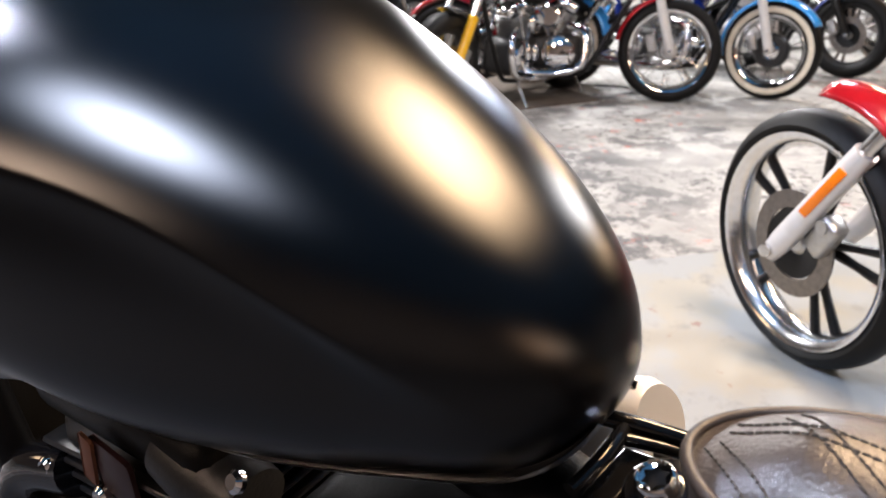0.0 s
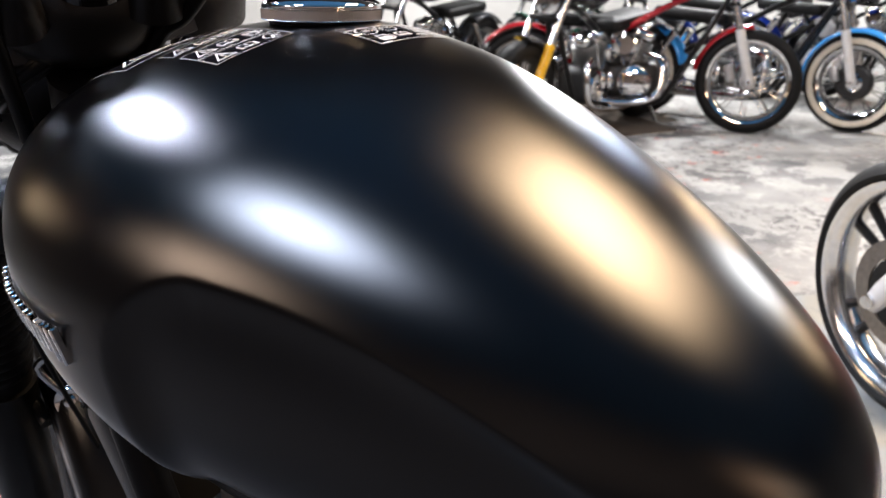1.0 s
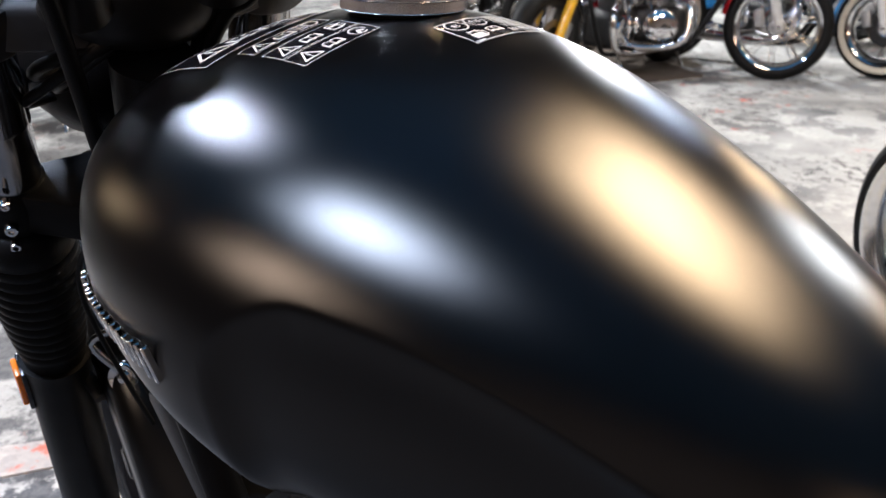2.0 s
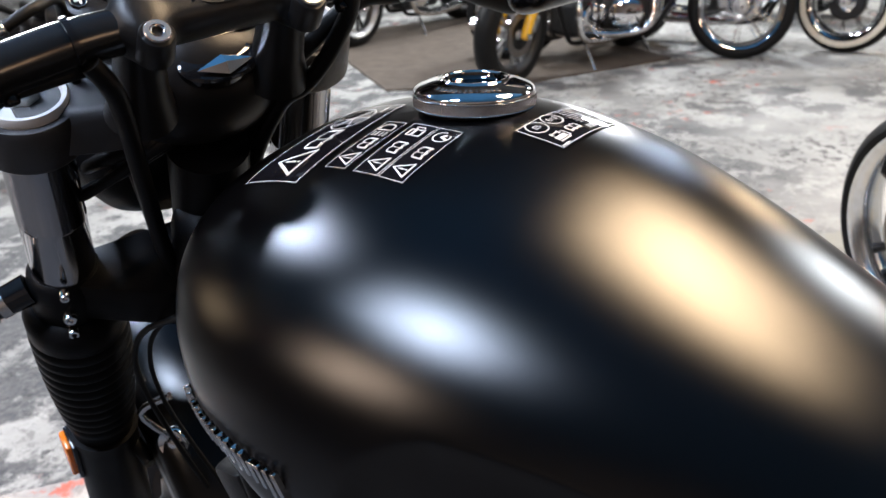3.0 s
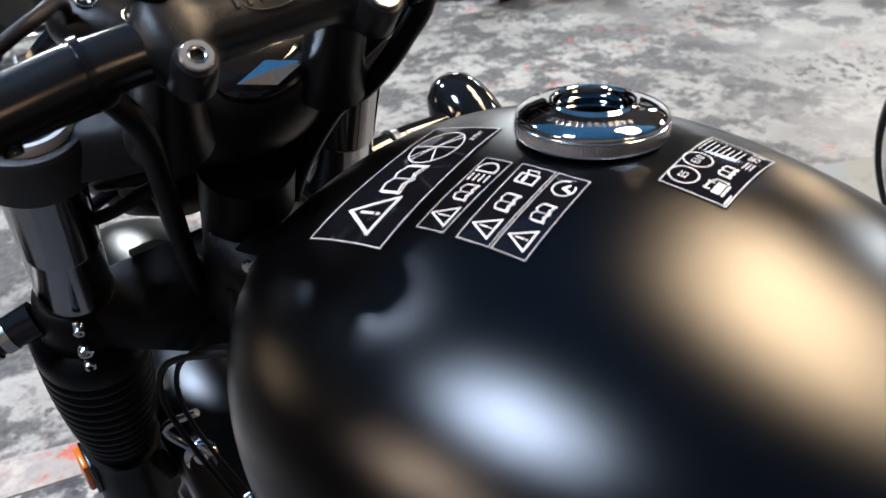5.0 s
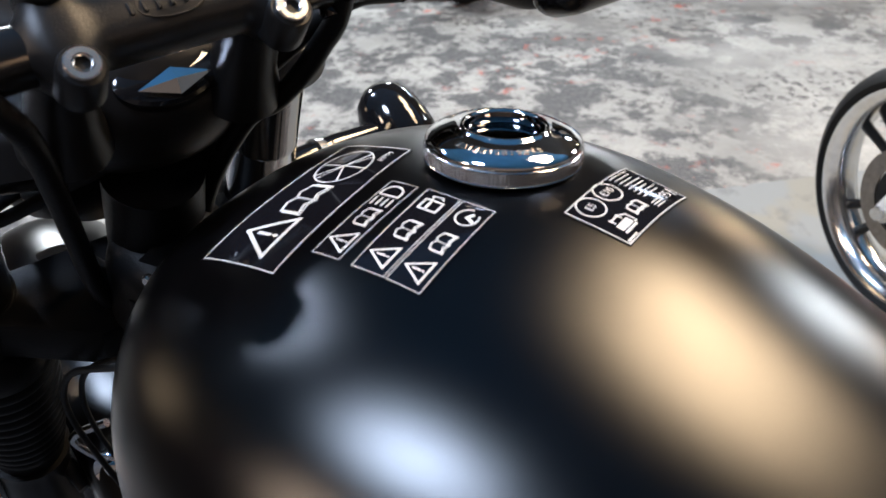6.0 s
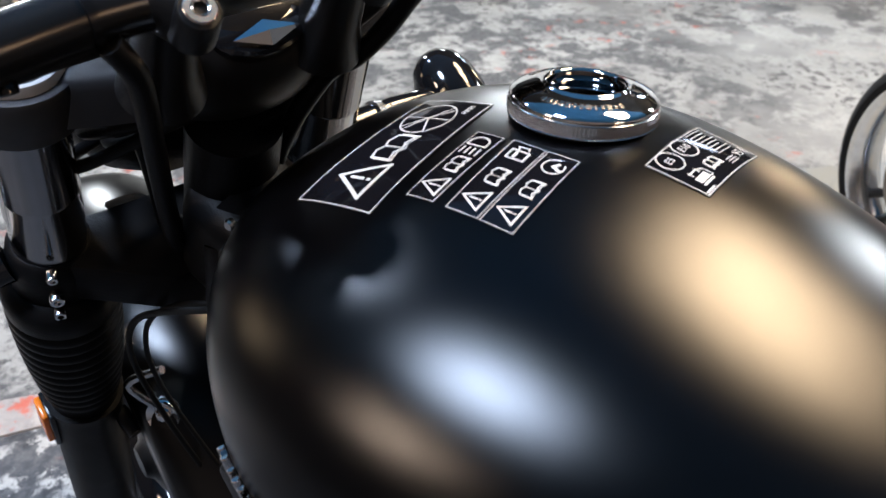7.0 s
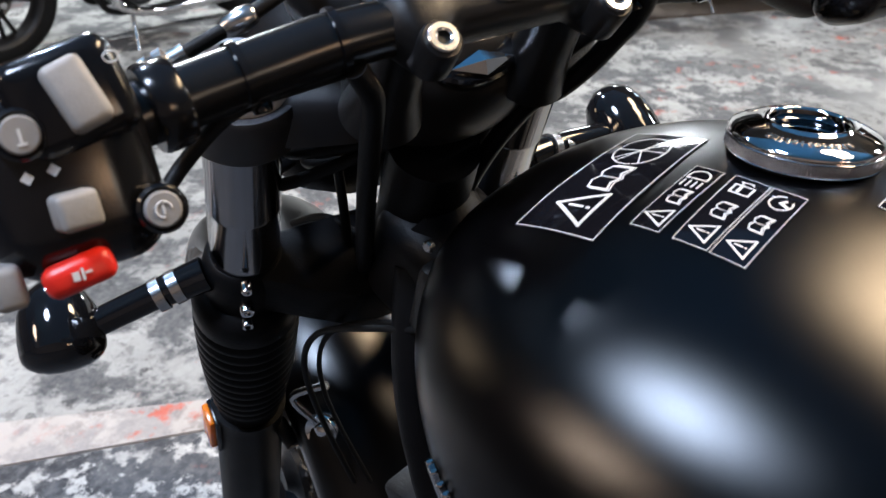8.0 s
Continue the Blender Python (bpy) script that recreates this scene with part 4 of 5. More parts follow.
def build_headlight():
    # the lamp hangs between the fork legs, ahead of the steering head
    m = turned_to((-0.205, 0, -0.25), (-1, 0, 0.15))
    lamp = spart("headlight", bm_lathe([(0.0, -0.10), (0.04, -0.095), (0.07, -0.07), (0.088, -0.03), (0.093, 0.01), (0.093, 0.03)], 48, m), DEEP, None, "black round headlight")
    spart("headlight_rim", bm_lathe([(0.093, 0.03), (0.096, 0.034), (0.095, 0.042), (0.088, 0.045)], 48, m), GLOSS, lamp)
    spart("headlight_glass", bm_lathe([(0.088, 0.044), (0.05, 0.056), (0, 0.06)], 40, m), GLASS_M, lamp, "clear headlight glass", 180)
    for s in (-1, 1):
        spart("headlight_ear", bm_tube([(-0.19, s * 0.085, -0.25), (-0.12, s * 0.1, -0.25)], 0.012, 12), DEEP, lamp)
    for y, z, r in ((-0.075, -0.17, 0.006), (-0.06, -0.19, 0.0045), (-0.09, -0.2, 0.005), (0.05, -0.18, 0.006)):
        spart("wiring_loom", bm_tube([(-0.03, 0.35 * y, -0.13), (-0.07, y, z), (-0.11, 1.05 * y, z - 0.04), (-0.14, 0.6 * y, z - 0.06)], r, 10, None, 5), DEEP, lamp)


build_headlight()


# ---- front wheel and mudguard ----
def wheel_parts(owner, m, radius, width, rim_w, spokes, tyre_mat, rim_mat, hub_mat, spoke_mat, disc=True, cast=False, white=False, spoke_r=0.0022, disc_side=1, wall=0.75):
    """A wheel about local y at m: tyre, rim, hub, spokes, disc, under owner."""
    turn = m @ Matrix.Rotation(radians(-90), 4, "X")
    h = width / 2
    rr = radius - wall * width
    prof = [(rr, -h * 0.62), (rr + 0.012, -h * 0.9), (rr + 0.4 * wall * width, -h), (radius - 0.22 * width, -h * 0.9), (radius - 0.06 * width, -h * 0.6), (radius, -h * 0.2), (radius, h * 0.2), (radius - 0.06 * width, h * 0.6), (radius - 0.22 * width, h * 0.9), (rr + 0.4 * wall * width, h), (rr + 0.012, h * 0.9), (rr, h * 0.62)]
    wheel = part("wheel", bm_lathe([(rr + 0.002, -h * rim_w), (rr + 0.006, -h * rim_w * 1.08), (rr - 0.012, -h * rim_w * 0.95), (rr - 0.03, -h * 0.3), (rr - 0.03, h * 0.3), (rr - 0.012, h * rim_w * 0.95), (rr + 0.006, h * rim_w * 1.08), (rr + 0.002, h * rim_w)], 64, turn), rim_mat, owner, "wheel with a bright rim")
    tyre = part("tyre", bm_lathe(prof, 72, turn), tyre_mat, wheel, "black rubber tyre")
    if white:
        for s in (-1, 1):
            part("white_band", bm_lathe([(rr + 0.02, s * (h * 0.965)), (rr + 0.3 * width, s * (h + 0.003)), (rr + 0.46 * width, s * (h * 0.99 + 0.002))], 64, turn), WHITEWALL, wheel, "cream whitewall band")
    part("hub", bm_lathe([(0.0, -h * 0.95), (0.022, -h * 0.95), (0.03, -h * 0.8), (0.05, -h * 0.7), (0.05, -h * 0.55), (0.032, -h * 0.4), (0.032, h * 0.4), (0.05, h * 0.55), (0.05, h * 0.7), (0.03, h * 0.8), (0.022, h * 0.95), (0, h * 0.95)], 32, turn), hub_mat, wheel)
    if cast:
        for k in range(spokes):
            for d in (-7, 7):
                a = 2 * math.pi * k / spokes + radians(d) * 0.9
                p, q = Vector((0.04 * math.cos(a), 0.04 * math.sin(a), 0)), Vector(((rr - 0.02) * math.cos(a + radians(d) * 0.35), (rr - 0.02) * math.sin(a + radians(d) * 0.35), 0))
                part("spoke", bm_tube([p, (p + q) / 2, q], [0.016, 0.011, 0.014], 8, None, 0, turn), spoke_mat, wheel)
    else:
        for k in range(spokes):
            s = 1 if k % 2 else -1
            a = 2 * math.pi * k / spokes
            b = a + (0.5 if (k // 2) % 2 else -0.5)
            part("spoke", bm_tube([(0.046 * math.cos(a), 0.046 * math.sin(a), s * h * 0.6), ((rr - 0.024) * math.cos(b), (rr - 0.024) * math.sin(b), s * h * 0.12)], spoke_r, 5, None, 0, turn), spoke_mat, wheel)
    if disc:
        z = disc_side * h * 1.05
        rotor = bm_lathe([(0.092, z - 0.003), (0.136, z - 0.003), (0.136, z + 0.003), (0.092, z + 0.003)], 48, turn, None, True)
        part("brake_disc", rotor, DISC, wheel, "worn steel brake disc")
        part("disc_carrier", bm_lathe([(0.03, z * 0.8), (0.05, z * 0.9), (0.09, z)], 24, turn), BLACK, wheel)
    return wheel


AXLE = Vector((-0.13, 0, -0.955))


def build_front():
    # level the wheel's plane with the fork
    wheel_parts(bike, STEER @ Matrix.Translation(AXLE), 0.35, 0.13, 0.85, 28, RUBBER, GLOSS, BLACK, STEEL, disc=True, spoke_r=0.003)
    bm = bmesh.new()
    rings = []
    for k in range(31):
        a = radians(28 + 150 * k / 30)
        ring = []
        for i in range(25):
            u = -1 + 2 * i / 24
            r = 0.402 - 0.027 * u * u - 0.02 * abs(u) ** 8
            ring.append(bm.verts.new(AXLE + Vector((r * math.cos(a), 0.086 * u, r * math.sin(a)))))
        rings.append(ring)
    for a, b in zip(rings, rings[1:]):
        for i in range(24):
            bm.faces.new((a[i], a[i + 1], b[i + 1], b[i]))
    guard = spart("front_mudguard", bm, SATIN, None, "satin black front mudguard")
    sol = guard.modifiers.new("thick", "SOLIDIFY")
    sol.thickness = 0.004
    for s in (-1, 1):
        spart("mudguard_stay", bm_tube([(FORK_X + 0.02, s * 0.095, -0.62), (AXLE.x + 0.09, s * 0.088, AXLE.z + 0.33)], 0.009, 10), BLACK, guard)


build_front()

# ---- switches, levers and cables on the bars ----
FACE = Matrix(((0.0, -0.707, 0.707), (1.0, 0.0, 0.0), (0.0, 0.707, 0.707))).to_4x4()   # local x to the right, y up the face, z out of it


def on_face(y, up, out):
    """A pose on the switch face: y along the bar, up the face, out of it."""
    return Matrix.Translation((0.707 * (out - up), y, 0.707 * (out + up))) @ FACE


def build_left_switch():
    bm = bmesh.new()
    bm_box(0.080, 0.094, 0.052, 0.0245, on_face(-0.247, -0.029, 0.015), 7, bm)
    bm_box(0.052, 0.046, 0.022, 0.0098, on_face(-0.237, 0.002, 0.034) @ Matrix.Rotation(radians(10), 4, "Z"), 5, bm)
    house = spart("left_switch_housing", bm, PLASTIC, None, "black plastic switch housing with grey and red buttons")
    spart("dimmer_rocker", bm_box(0.019, 0.031, 0.013, 0.004, on_face(-0.2345, 0.003, 0.047) @ Matrix.Rotation(radians(16), 4, "Z") @ Matrix.Rotation(radians(-10), 4, "X"), 3), GREY_BUTTON, house, "pale grey rocker")
    for y, up, sign in ((-0.2605, -0.008, 0), (-0.2135, -0.0535, 1)):
        spart("round_button_collar", bm_lathe([(0.0115, -0.016), (0.0115, 0.001), (0.0100, 0.0025), (0.0085, 0.001)], 32, on_face(y, up, 0.043)), PLASTIC, house)
        spart("round_button", bm_lathe([(0.0084, -0.004), (0.0084, 0.0028), (0.0074, 0.004), (0, 0.0042)], 32, on_face(y, up, 0.043)), GREY_BUTTON, house, "round grey push button")
        mark = bmesh.new()
        if sign:
            bm_tube([on_face(y, up, 0.0473) @ Vector((0.0035 * math.cos(a / 3), 0.0035 * math.sin(a / 3), 0)) for a in range(0, 15)], 0.0006, 5, mark)
            bm_box(0.0012, 0.004, 0.0006, 0, on_face(y, up, 0.0473), 1, mark)
        else:
            bm_box(0.0014, 0.006, 0.0006, 0, on_face(y, up - 0.0005, 0.0473), 1, mark)
            bm_box(0.004, 0.0012, 0.0006, 0, on_face(y, up - 0.004, 0.0473), 1, mark)
        spart("button_sign", mark, WHITE_INK, house)
    spart("indicator_switch", bm_box(0.0185, 0.0165, 0.018, 0.003, on_face(-0.2485, -0.044, 0.045) @ Matrix.Rotation(radians(12), 4, "Y"), 3), GREY_BUTTON, house, "square grey indicator switch")
    spart("horn_button", bm_box(0.0315, 0.0150, 0.014, 0.0055, on_face(-0.2545, -0.0715, 0.040) @ Matrix.Rotation(radians(8), 4, "Z"), 4), RED_BUTTON, house, "red horn button")
    horn = bmesh.new()
    bm_box(0.003, 0.004, 0.0006, 0, on_face(-0.2565, -0.0715, 0.0474), 1, horn)
    bm_box(0.0012, 0.0055, 0.0006, 0, on_face(-0.2535, -0.0711, 0.0474), 1, horn)
    bm_box(0.003, 0.001, 0.0006, 0, on_face(-0.251, -0.0707, 0.0474), 1, horn)
    spart("horn_sign", horn, WHITE_INK, house)
    spart("housing_foot", bm_box(0.014, 0.02, 0.02, 0.004, on_face(-0.284, -0.0705, 0.03), 3), GREY_BUTTON, house)
    for k in range(2):
        spart("indicator_sign", bm_box(0.0042, 0.0042, 0.0008, 0, on_face(-0.263 + 0.011 * k, -0.0265 + 0.001 * k, 0.0418) @ Matrix.Rotation(radians(45), 4, "Z")), WHITE_INK, house)
    ringm = on_face(-0.2165, 0.0155, 0.0445)
    spart("lamp_sign", bm_tube([ringm @ Vector((0.0032 * math.cos(a * 0.42), 0.0024 * math.sin(a * 0.42), 0)) for a in range(16)], 0.0004, 5), WHITE_INK, house)
    # clamp beside the housing, lever perch, adjuster
    p, q = bar_at(-0.203), bar_at(-0.186)
    perch = bm_tube([p, p.lerp(q, 0.12), p.lerp(q, 0.88), q], [0.0212, 0.0225, 0.0225, 0.0212], 28)
    bm_box(0.028, 0.018, 0.02, 0.006, Matrix.Translation(bar_at(-0.195) + Vector((-0.024, 0, -0.012))), 3, perch)
    perch_ob = spart("clutch_perch", perch, PLASTIC, None, "black clutch lever clamp")
    way = Vector((0, 0.0313, 0.0153)).normalized()
    a0 = Vector((-0.035, -0.191, -0.0285))
    spart("cable_adjuster", bm_lathe([(0.0, 0.0), (0.0095, 0.0), (0.0095, 0.004), (0.008, 0.005), (0.008, 0.007), (0.0095, 0.008), (0.0095, 0.013), (0.006, 0.015), (0.006, 0.024), (0, 0.024)], 36, turned_to(a0, way), None, False, ((1, 2, 5, 6), -0.09)), STEEL, perch_ob, "knurled steel cable adjuster", 20)
    spart("clutch_cable", bm_tube([a0 + 0.022 * way, (-0.035, -0.1475, -0.0075), (-0.036, -0.1366, -0.0039), (-0.046, -0.1076, 0.002), (-0.075, -0.085, -0.02), (-0.095, -0.08, -0.10), (-0.085, -0.05, -0.2), (-0.05, -0.03, -0.4)], 0.0042, 10, None, 6), RUBBER, perch_ob)
    spart("cable_end", bm_lathe([(0.004, -0.012), (0.0062, -0.008), (0.0068, 0.0), (0.0060, 0.007), (0.0042, 0.009)], 20, turned_to((-0.036, -0.139, -0.0046), (0.0, 1, 0.45))), STEEL, perch_ob, "bright cable end")
    lever = bm_tube([a0 + Vector((0.0, -0.012, -0.006)), a0 + Vector((-0.01, -0.05, -0.03)), a0 + Vector((-0.008, -0.14, -0.042)), a0 + Vector((0.012, -0.24, -0.05))], [0.008, 0.007, 0.0062, 0.008], 12, None, 6)
    spart("clutch_lever", lever, GLOSS, perch_ob, "black clutch lever")
    spart("switch_loom", bm_tube([(0.03, -0.215, -0.045), (0.02, -0.205, -0.062), (0.006, -0.188, -0.058), (0.004, -0.168, -0.036), (0.004, -0.15, -0.024), (0.004, -0.125, -0.020), (0.002, -0.09, -0.019)], 0.0045, 12, None, 6), RUBBER, house)


build_left_switch()


def build_right_switch():
    c = bar_at(0.292)
    m = Matrix.Translation(c) @ FACE
    bm = bmesh.new()
    bm_box(0.106, 0.068, 0.050, 0.018, m @ Matrix.Translation((-0.002, -0.003, 0.004)), 5, bm)
    house = spart("right_switch_housing", bm, PLASTIC, None, "black plastic switch housing on the throttle side")
    spart("starter_button", bm_box(0.05, 0.017, 0.012, 0.005, m @ Matrix.Translation((-0.012, 0.013, 0.0305)), 3), GREY_BUTTON, house, "grey starter rocker")
    ring = bm_tube([m @ Matrix.Translation((-0.022, 0.013, 0.037)) @ Vector((0.005 * math.cos(a * 0.4), 0.005 * math.sin(a * 0.4), 0)) for a in range(17)], 0.0006, 5)
    bm_box(0.001, 0.004, 0.0006, 0, m @ Matrix.Translation((-0.022, 0.013, 0.037)), 1, ring)
    spart("starter_sign", ring, WHITE_INK, house)
    spart("hazard_switch", bm_box(0.015, 0.013, 0.012, 0.003, m @ Matrix.Translation((-0.013, -0.022, 0.029)), 2), GREY_BUTTON, house, "small grey switch")
    tri = bm_tube([m @ Vector(p) for p in ((-0.002, -0.026, 0.0292), (0.004, -0.026, 0.0292), (0.001, -0.0205, 0.0292), (-0.002, -0.026, 0.0292))], 0.0006, 5)
    spart("hazard_sign", tri, WHITE_INK, house)
    p, q = bar_at(0.215), bar_at(0.24)
    perch = bm_tube([p, q], 0.0215, 28)
    bm_box(0.045, 0.055, 0.03, 0.008, Matrix.Translation(bar_at(0.205) + Vector((-0.035, 0, 0.014))), 3, perch)
    perch_ob = spart("brake_master_cylinder", perch, DEEP, None, "black brake master cylinder")
    spart("brake_lever", bm_tube([bar_at(0.24) + Vector((-0.045, 0, 0.004)), bar_at(0.3) + Vector((-0.06, 0, 0.0)), bar_at(0.42) + Vector((-0.05, 0, -0.01)), bar_at(0.47) + Vector((-0.03, 0, -0.012))], [0.009, 0.007, 0.006, 0.008], 12, None, 6), GLOSS, perch_ob, "black brake lever")
    spart("throttle_hose", bm_tube([(0.008, 0.286, -0.03), (0.01, 0.2865, -0.048), (0.01, 0.268, -0.056), (0.01, 0.23, -0.038), (0.008, 0.195, -0.022), (0.0, 0.15, -0.022), (-0.006, 0.118, -0.024), (-0.016, 0.085, -0.06), (-0.03, 0.05, -0.12), (-0.05, 0.03, -0.25)], 0.0075, 14, None, 6), RUBBER, house, "ribbed black hose")


build_right_switch()

CABLE_L = ((0.016, -0.096, -0.004), (0.018, -0.085, -0.026), (0.010, -0.0776, -0.058), (0.0, -0.0704, -0.103), (-0.010, -0.0615, -0.1665), (-0.020, -0.0505, -0.242), (-0.042, -0.03, -0.32), (-0.055, -0.01, -0.42))
for pts, r in (
    (((0.012, 0.1, 0.0), (0.01, 0.1, -0.022), (0.004, 0.096, -0.045), (0.0, 0.088, -0.068), (-0.006, 0.074, -0.093), (-0.014, 0.055, -0.115), (-0.02, 0.03, -0.2), (-0.03, 0.02, -0.4)), 0.0072),
    (CABLE_L, 0.0072),
):
    spart("cable", bm_tube(pts, r, 12, None, 6), DEEP, None, "black sheathed cable")


# ---- frame, engine, seat ----
def build_frame():
    fr = part("frame", bm_tube([(-0.235, MID, 0.97), (-0.14, MID, 0.90), (0.1, MID, 0.84), (0.36, MID, 0.79), (0.62, MID, 0.66), (0.9, MID, 0.5)], [0.04, 0.036, 0.03, 0.028, 0.026, 0.024], 20, None, 5), DEEP, bike, "black tubular frame")
    for s in (-1, 1):
        part("downtube", bm_tube([(-0.225, MID + s * 0.03, 0.95), (-0.20, MID + s * 0.075, 0.82), (-0.13, MID + s * 0.1, 0.55), (-0.06, MID + s * 0.1, 0.28), (0.1, MID + s * 0.1, 0.2), (0.6, MID + s * 0.1, 0.2)], 0.018, 16, None, 6), DEEP, fr)
        part("swingarm", bm_tube([(0.5, MID + s * 0.11, 0.42), (0.75, MID + s * 0.11, 0.37), (1.05, MID + s * 0.11, 0.345)], 0.022, 14), BLACK, fr)
        part("seat_stay", bm_tube([(0.42, MID + s * 0.09, 0.74), (0.62, MID + s * 0.1, 0.6), (1.02, MID + s * 0.11, 0.37)], 0.013, 12), BLACK, fr)
    part("gusset", bm_box(0.11, 0.09, 0.11, 0.02, Matrix.Translation((-0.225, MID, 0.93)) @ Matrix.Rotation(radians(26), 4, "Y"), 3), DEEP, fr)
    part("tank_bracket", bm_box(0.03, 0.05, 0.075, 0.008, Matrix.Translation((-0.163, MID - 0.05, 0.965)) @ Matrix.Rotation(radians(24), 4, "Y"), 2), BLACK, fr, "black tank bracket")
    part("bracket_bolt", bm_lathe([(0.0, 0.0), (0.0045, 0.0), (0.0045, 0.003), (0.003, 0.0045), (0, 0.0045)], 20, turned_to((-0.1764, -0.129, 0.9995), (0.15, -1, 0.2))), STEEL, fr)
    rad = bmesh.new()
    bm_box(0.045, 0.20, 0.30, 0.008, Matrix.Translation((-0.20, MID, 0.60)) @ Matrix.Rotation(radians(-10), 4, "Y"), 2, rad)
    for k in range(18):
        bm_box(0.008, 0.17, 0.004, 0, Matrix.Translation((-0.226, MID, 0.47 + 0.0155 * k)) @ Matrix.Rotation(radians(-10), 4, "Y"), 1, rad)
    part("radiator", rad, DARK_METAL, fr, "black finned radiator")
    for pts, r, mat in (
        (((-0.17, -0.13, 0.925), (-0.25, -0.15, 0.90), (-0.325, -0.16, 0.86), (-0.36, -0.165, 0.80), (-0.375, -0.155, 0.70), (-0.37, -0.14, 0.58)), 0.003, RUBBER),
        (((-0.17, -0.125, 0.915), (-0.26, -0.14, 0.895), (-0.335, -0.15, 0.84), (-0.365, -0.15, 0.75), (-0.36, -0.13, 0.6)), 0.0025, RUBBER),
        (((-0.41, -0.11, 0.915), (-0.36, -0.1, 0.935), (-0.3, -0.095, 0.925), (-0.25, -0.09, 0.93)), 0.0035, RUBBER),
    ):
        part("hose", bm_tube(pts, r, 10, None, 6), mat, fr)
    horn = bm_lathe([(0.0, -0.02), (0.014, -0.02), (0.019, -0.006), (0.020, 0.008), (0.018, 0.011), (0.01, 0.007), (0.004, 0.012), (0, 0.012)], 32, turned_to((-0.425, -0.135, 0.655), (0.5, -0.8, 0.3)))
    part("horn", horn, CHROME, fr, "small chrome horn")
    part("horn_bracket", bm_tube([(-0.40, -0.13, 0.73), (-0.435, -0.155, 0.71), (-0.43, -0.14, 0.665)], 0.0045, 10, None, 4), STEEL, fr)
    return fr


build_frame()


def build_engine():
    eng = part("engine", bm_box(0.44, 0.20, 0.34, 0.04, Matrix.Translation((0.14, MID, 0.40)), 3), DARK_METAL, bike, "dark finned parallel-twin engine")
    for k in range(9):
        fin = bm_box(0.25, 0.176, 0.006, 0.002, Matrix.Translation((0.03, MID, 0.585 + 0.0145 * k)) @ Matrix.Rotation(radians(-8), 4, "Y"), 1)
        part("fin", fin, DARK_METAL, eng)
    part("barrel", bm_box(0.21, 0.155, 0.16, 0.02, Matrix.Translation((0.03, MID, 0.645)) @ Matrix.Rotation(radians(-8), 4, "Y"), 2), DARK_METAL, eng)
    part("cam_cover", bm_box(0.25, 0.165, 0.055, 0.022, Matrix.Translation((0.035, MID, 0.742)), 3), DEEP, eng, "black cam cover")
    for k, x in enumerate((-0.076, 0.02, 0.1)):
        part("cover_bolt", bm_lathe([(0.0, 0.0), (0.010, 0.0), (0.010, 0.006), (0.007, 0.009), (0.004, 0.006), (0, 0.006)], 20, turned_to((x, MID - 0.094, 0.668 + 0.012 * k), (0, -1, 0.25))), CHROME, eng, "chrome cover bolt")
    for s in (-1, 1):
        part("throttle_body", bm_tube([(0.095, MID + s * 0.06, 0.738), (0.135, MID + s * 0.06, 0.728), (0.175, MID + s * 0.06, 0.718)], [0.028, 0.032, 0.028], 24), DARK_METAL, eng, "cast grey throttle body")
        pipe = bm_tube([(-0.06, MID + s * 0.08, 0.66), (-0.15, MID + s * 0.1, 0.62), (-0.17, MID + s * 0.14, 0.45), (-0.08, MID + s * 0.17, 0.27), (0.3, MID + s * 0.18, 0.22), (1.1, MID + s * 0.2, 0.25)], [0.024, 0.024, 0.024, 0.025, 0.034, 0.036], 20, None, 6)
        part("exhaust_pipe", pipe, GLOSS, eng, "black exhaust pipe")
    part("side_cover", bm_lathe([(0.0, 0.028), (0.09, 0.024), (0.11, 0.012), (0.115, 0.0), (0, 0)], 40, turned_to((0.2, MID - 0.12, 0.36), (0, -1, 0))), BLACK, eng)
    part("air_box", bm_box(0.14, 0.16, 0.13, 0.03, Matrix.Translation((0.29, MID, 0.69)), 3), DEEP, eng)
    tag = bm_box(0.016, 0.003, 0.058, 0.003, Matrix.Translation((0.019, -0.176, 0.718)) @ Matrix.Rotation(radians(24), 4, "Y"), 2)
    part("hang_tag", tag, surface("rusty_brown_card", (0.16, 0.06, 0.03), 0.6, 0.0, 0.25, 60), eng, "narrow rust-brown tag under the tank")
    part("tag_plate", bm_box(0.05, 0.004, 0.06, 0.004, Matrix.Translation((0.048, -0.172, 0.71)) @ Matrix.Rotation(radians(12), 4, "Y"), 2), surface("oxblood_plastic", (0.025, 0.006, 0.006), 0.45, 0.0, 0.2, 40), eng, "dark oxblood plate")
    part("clip_bolt", bm_lathe([(0.0, 0.0), (0.008, 0.0), (0.008, 0.004), (0.005, 0.007), (0, 0.007)], 16, turned_to((0.2, -0.158, 0.765), (0, -0.8, 0.6))), CHROME, eng)
    part("stand", bm_tube([(0.26, MID - 0.12, 0.24), (0.22, MID - 0.26, 0.03), (0.21, MID - 0.28, -0.05)], 0.013, 12), BLACK, eng, "black side stand")


build_engine()

LEATHER = surface("brown_black_leather", (0.034, 0.023, 0.016), 0.34, 0.0, 0.3, 14, 0.5, 420, rough_vary=0.07, spec=0.7)
PIPING = surface("brown_leather_piping", (0.032, 0.023, 0.018), 0.45, 0.0, 0.25, 60, 0.3, 600)
THREAD = surface("black_thread", (0.02, 0.018, 0.016), 0.7)


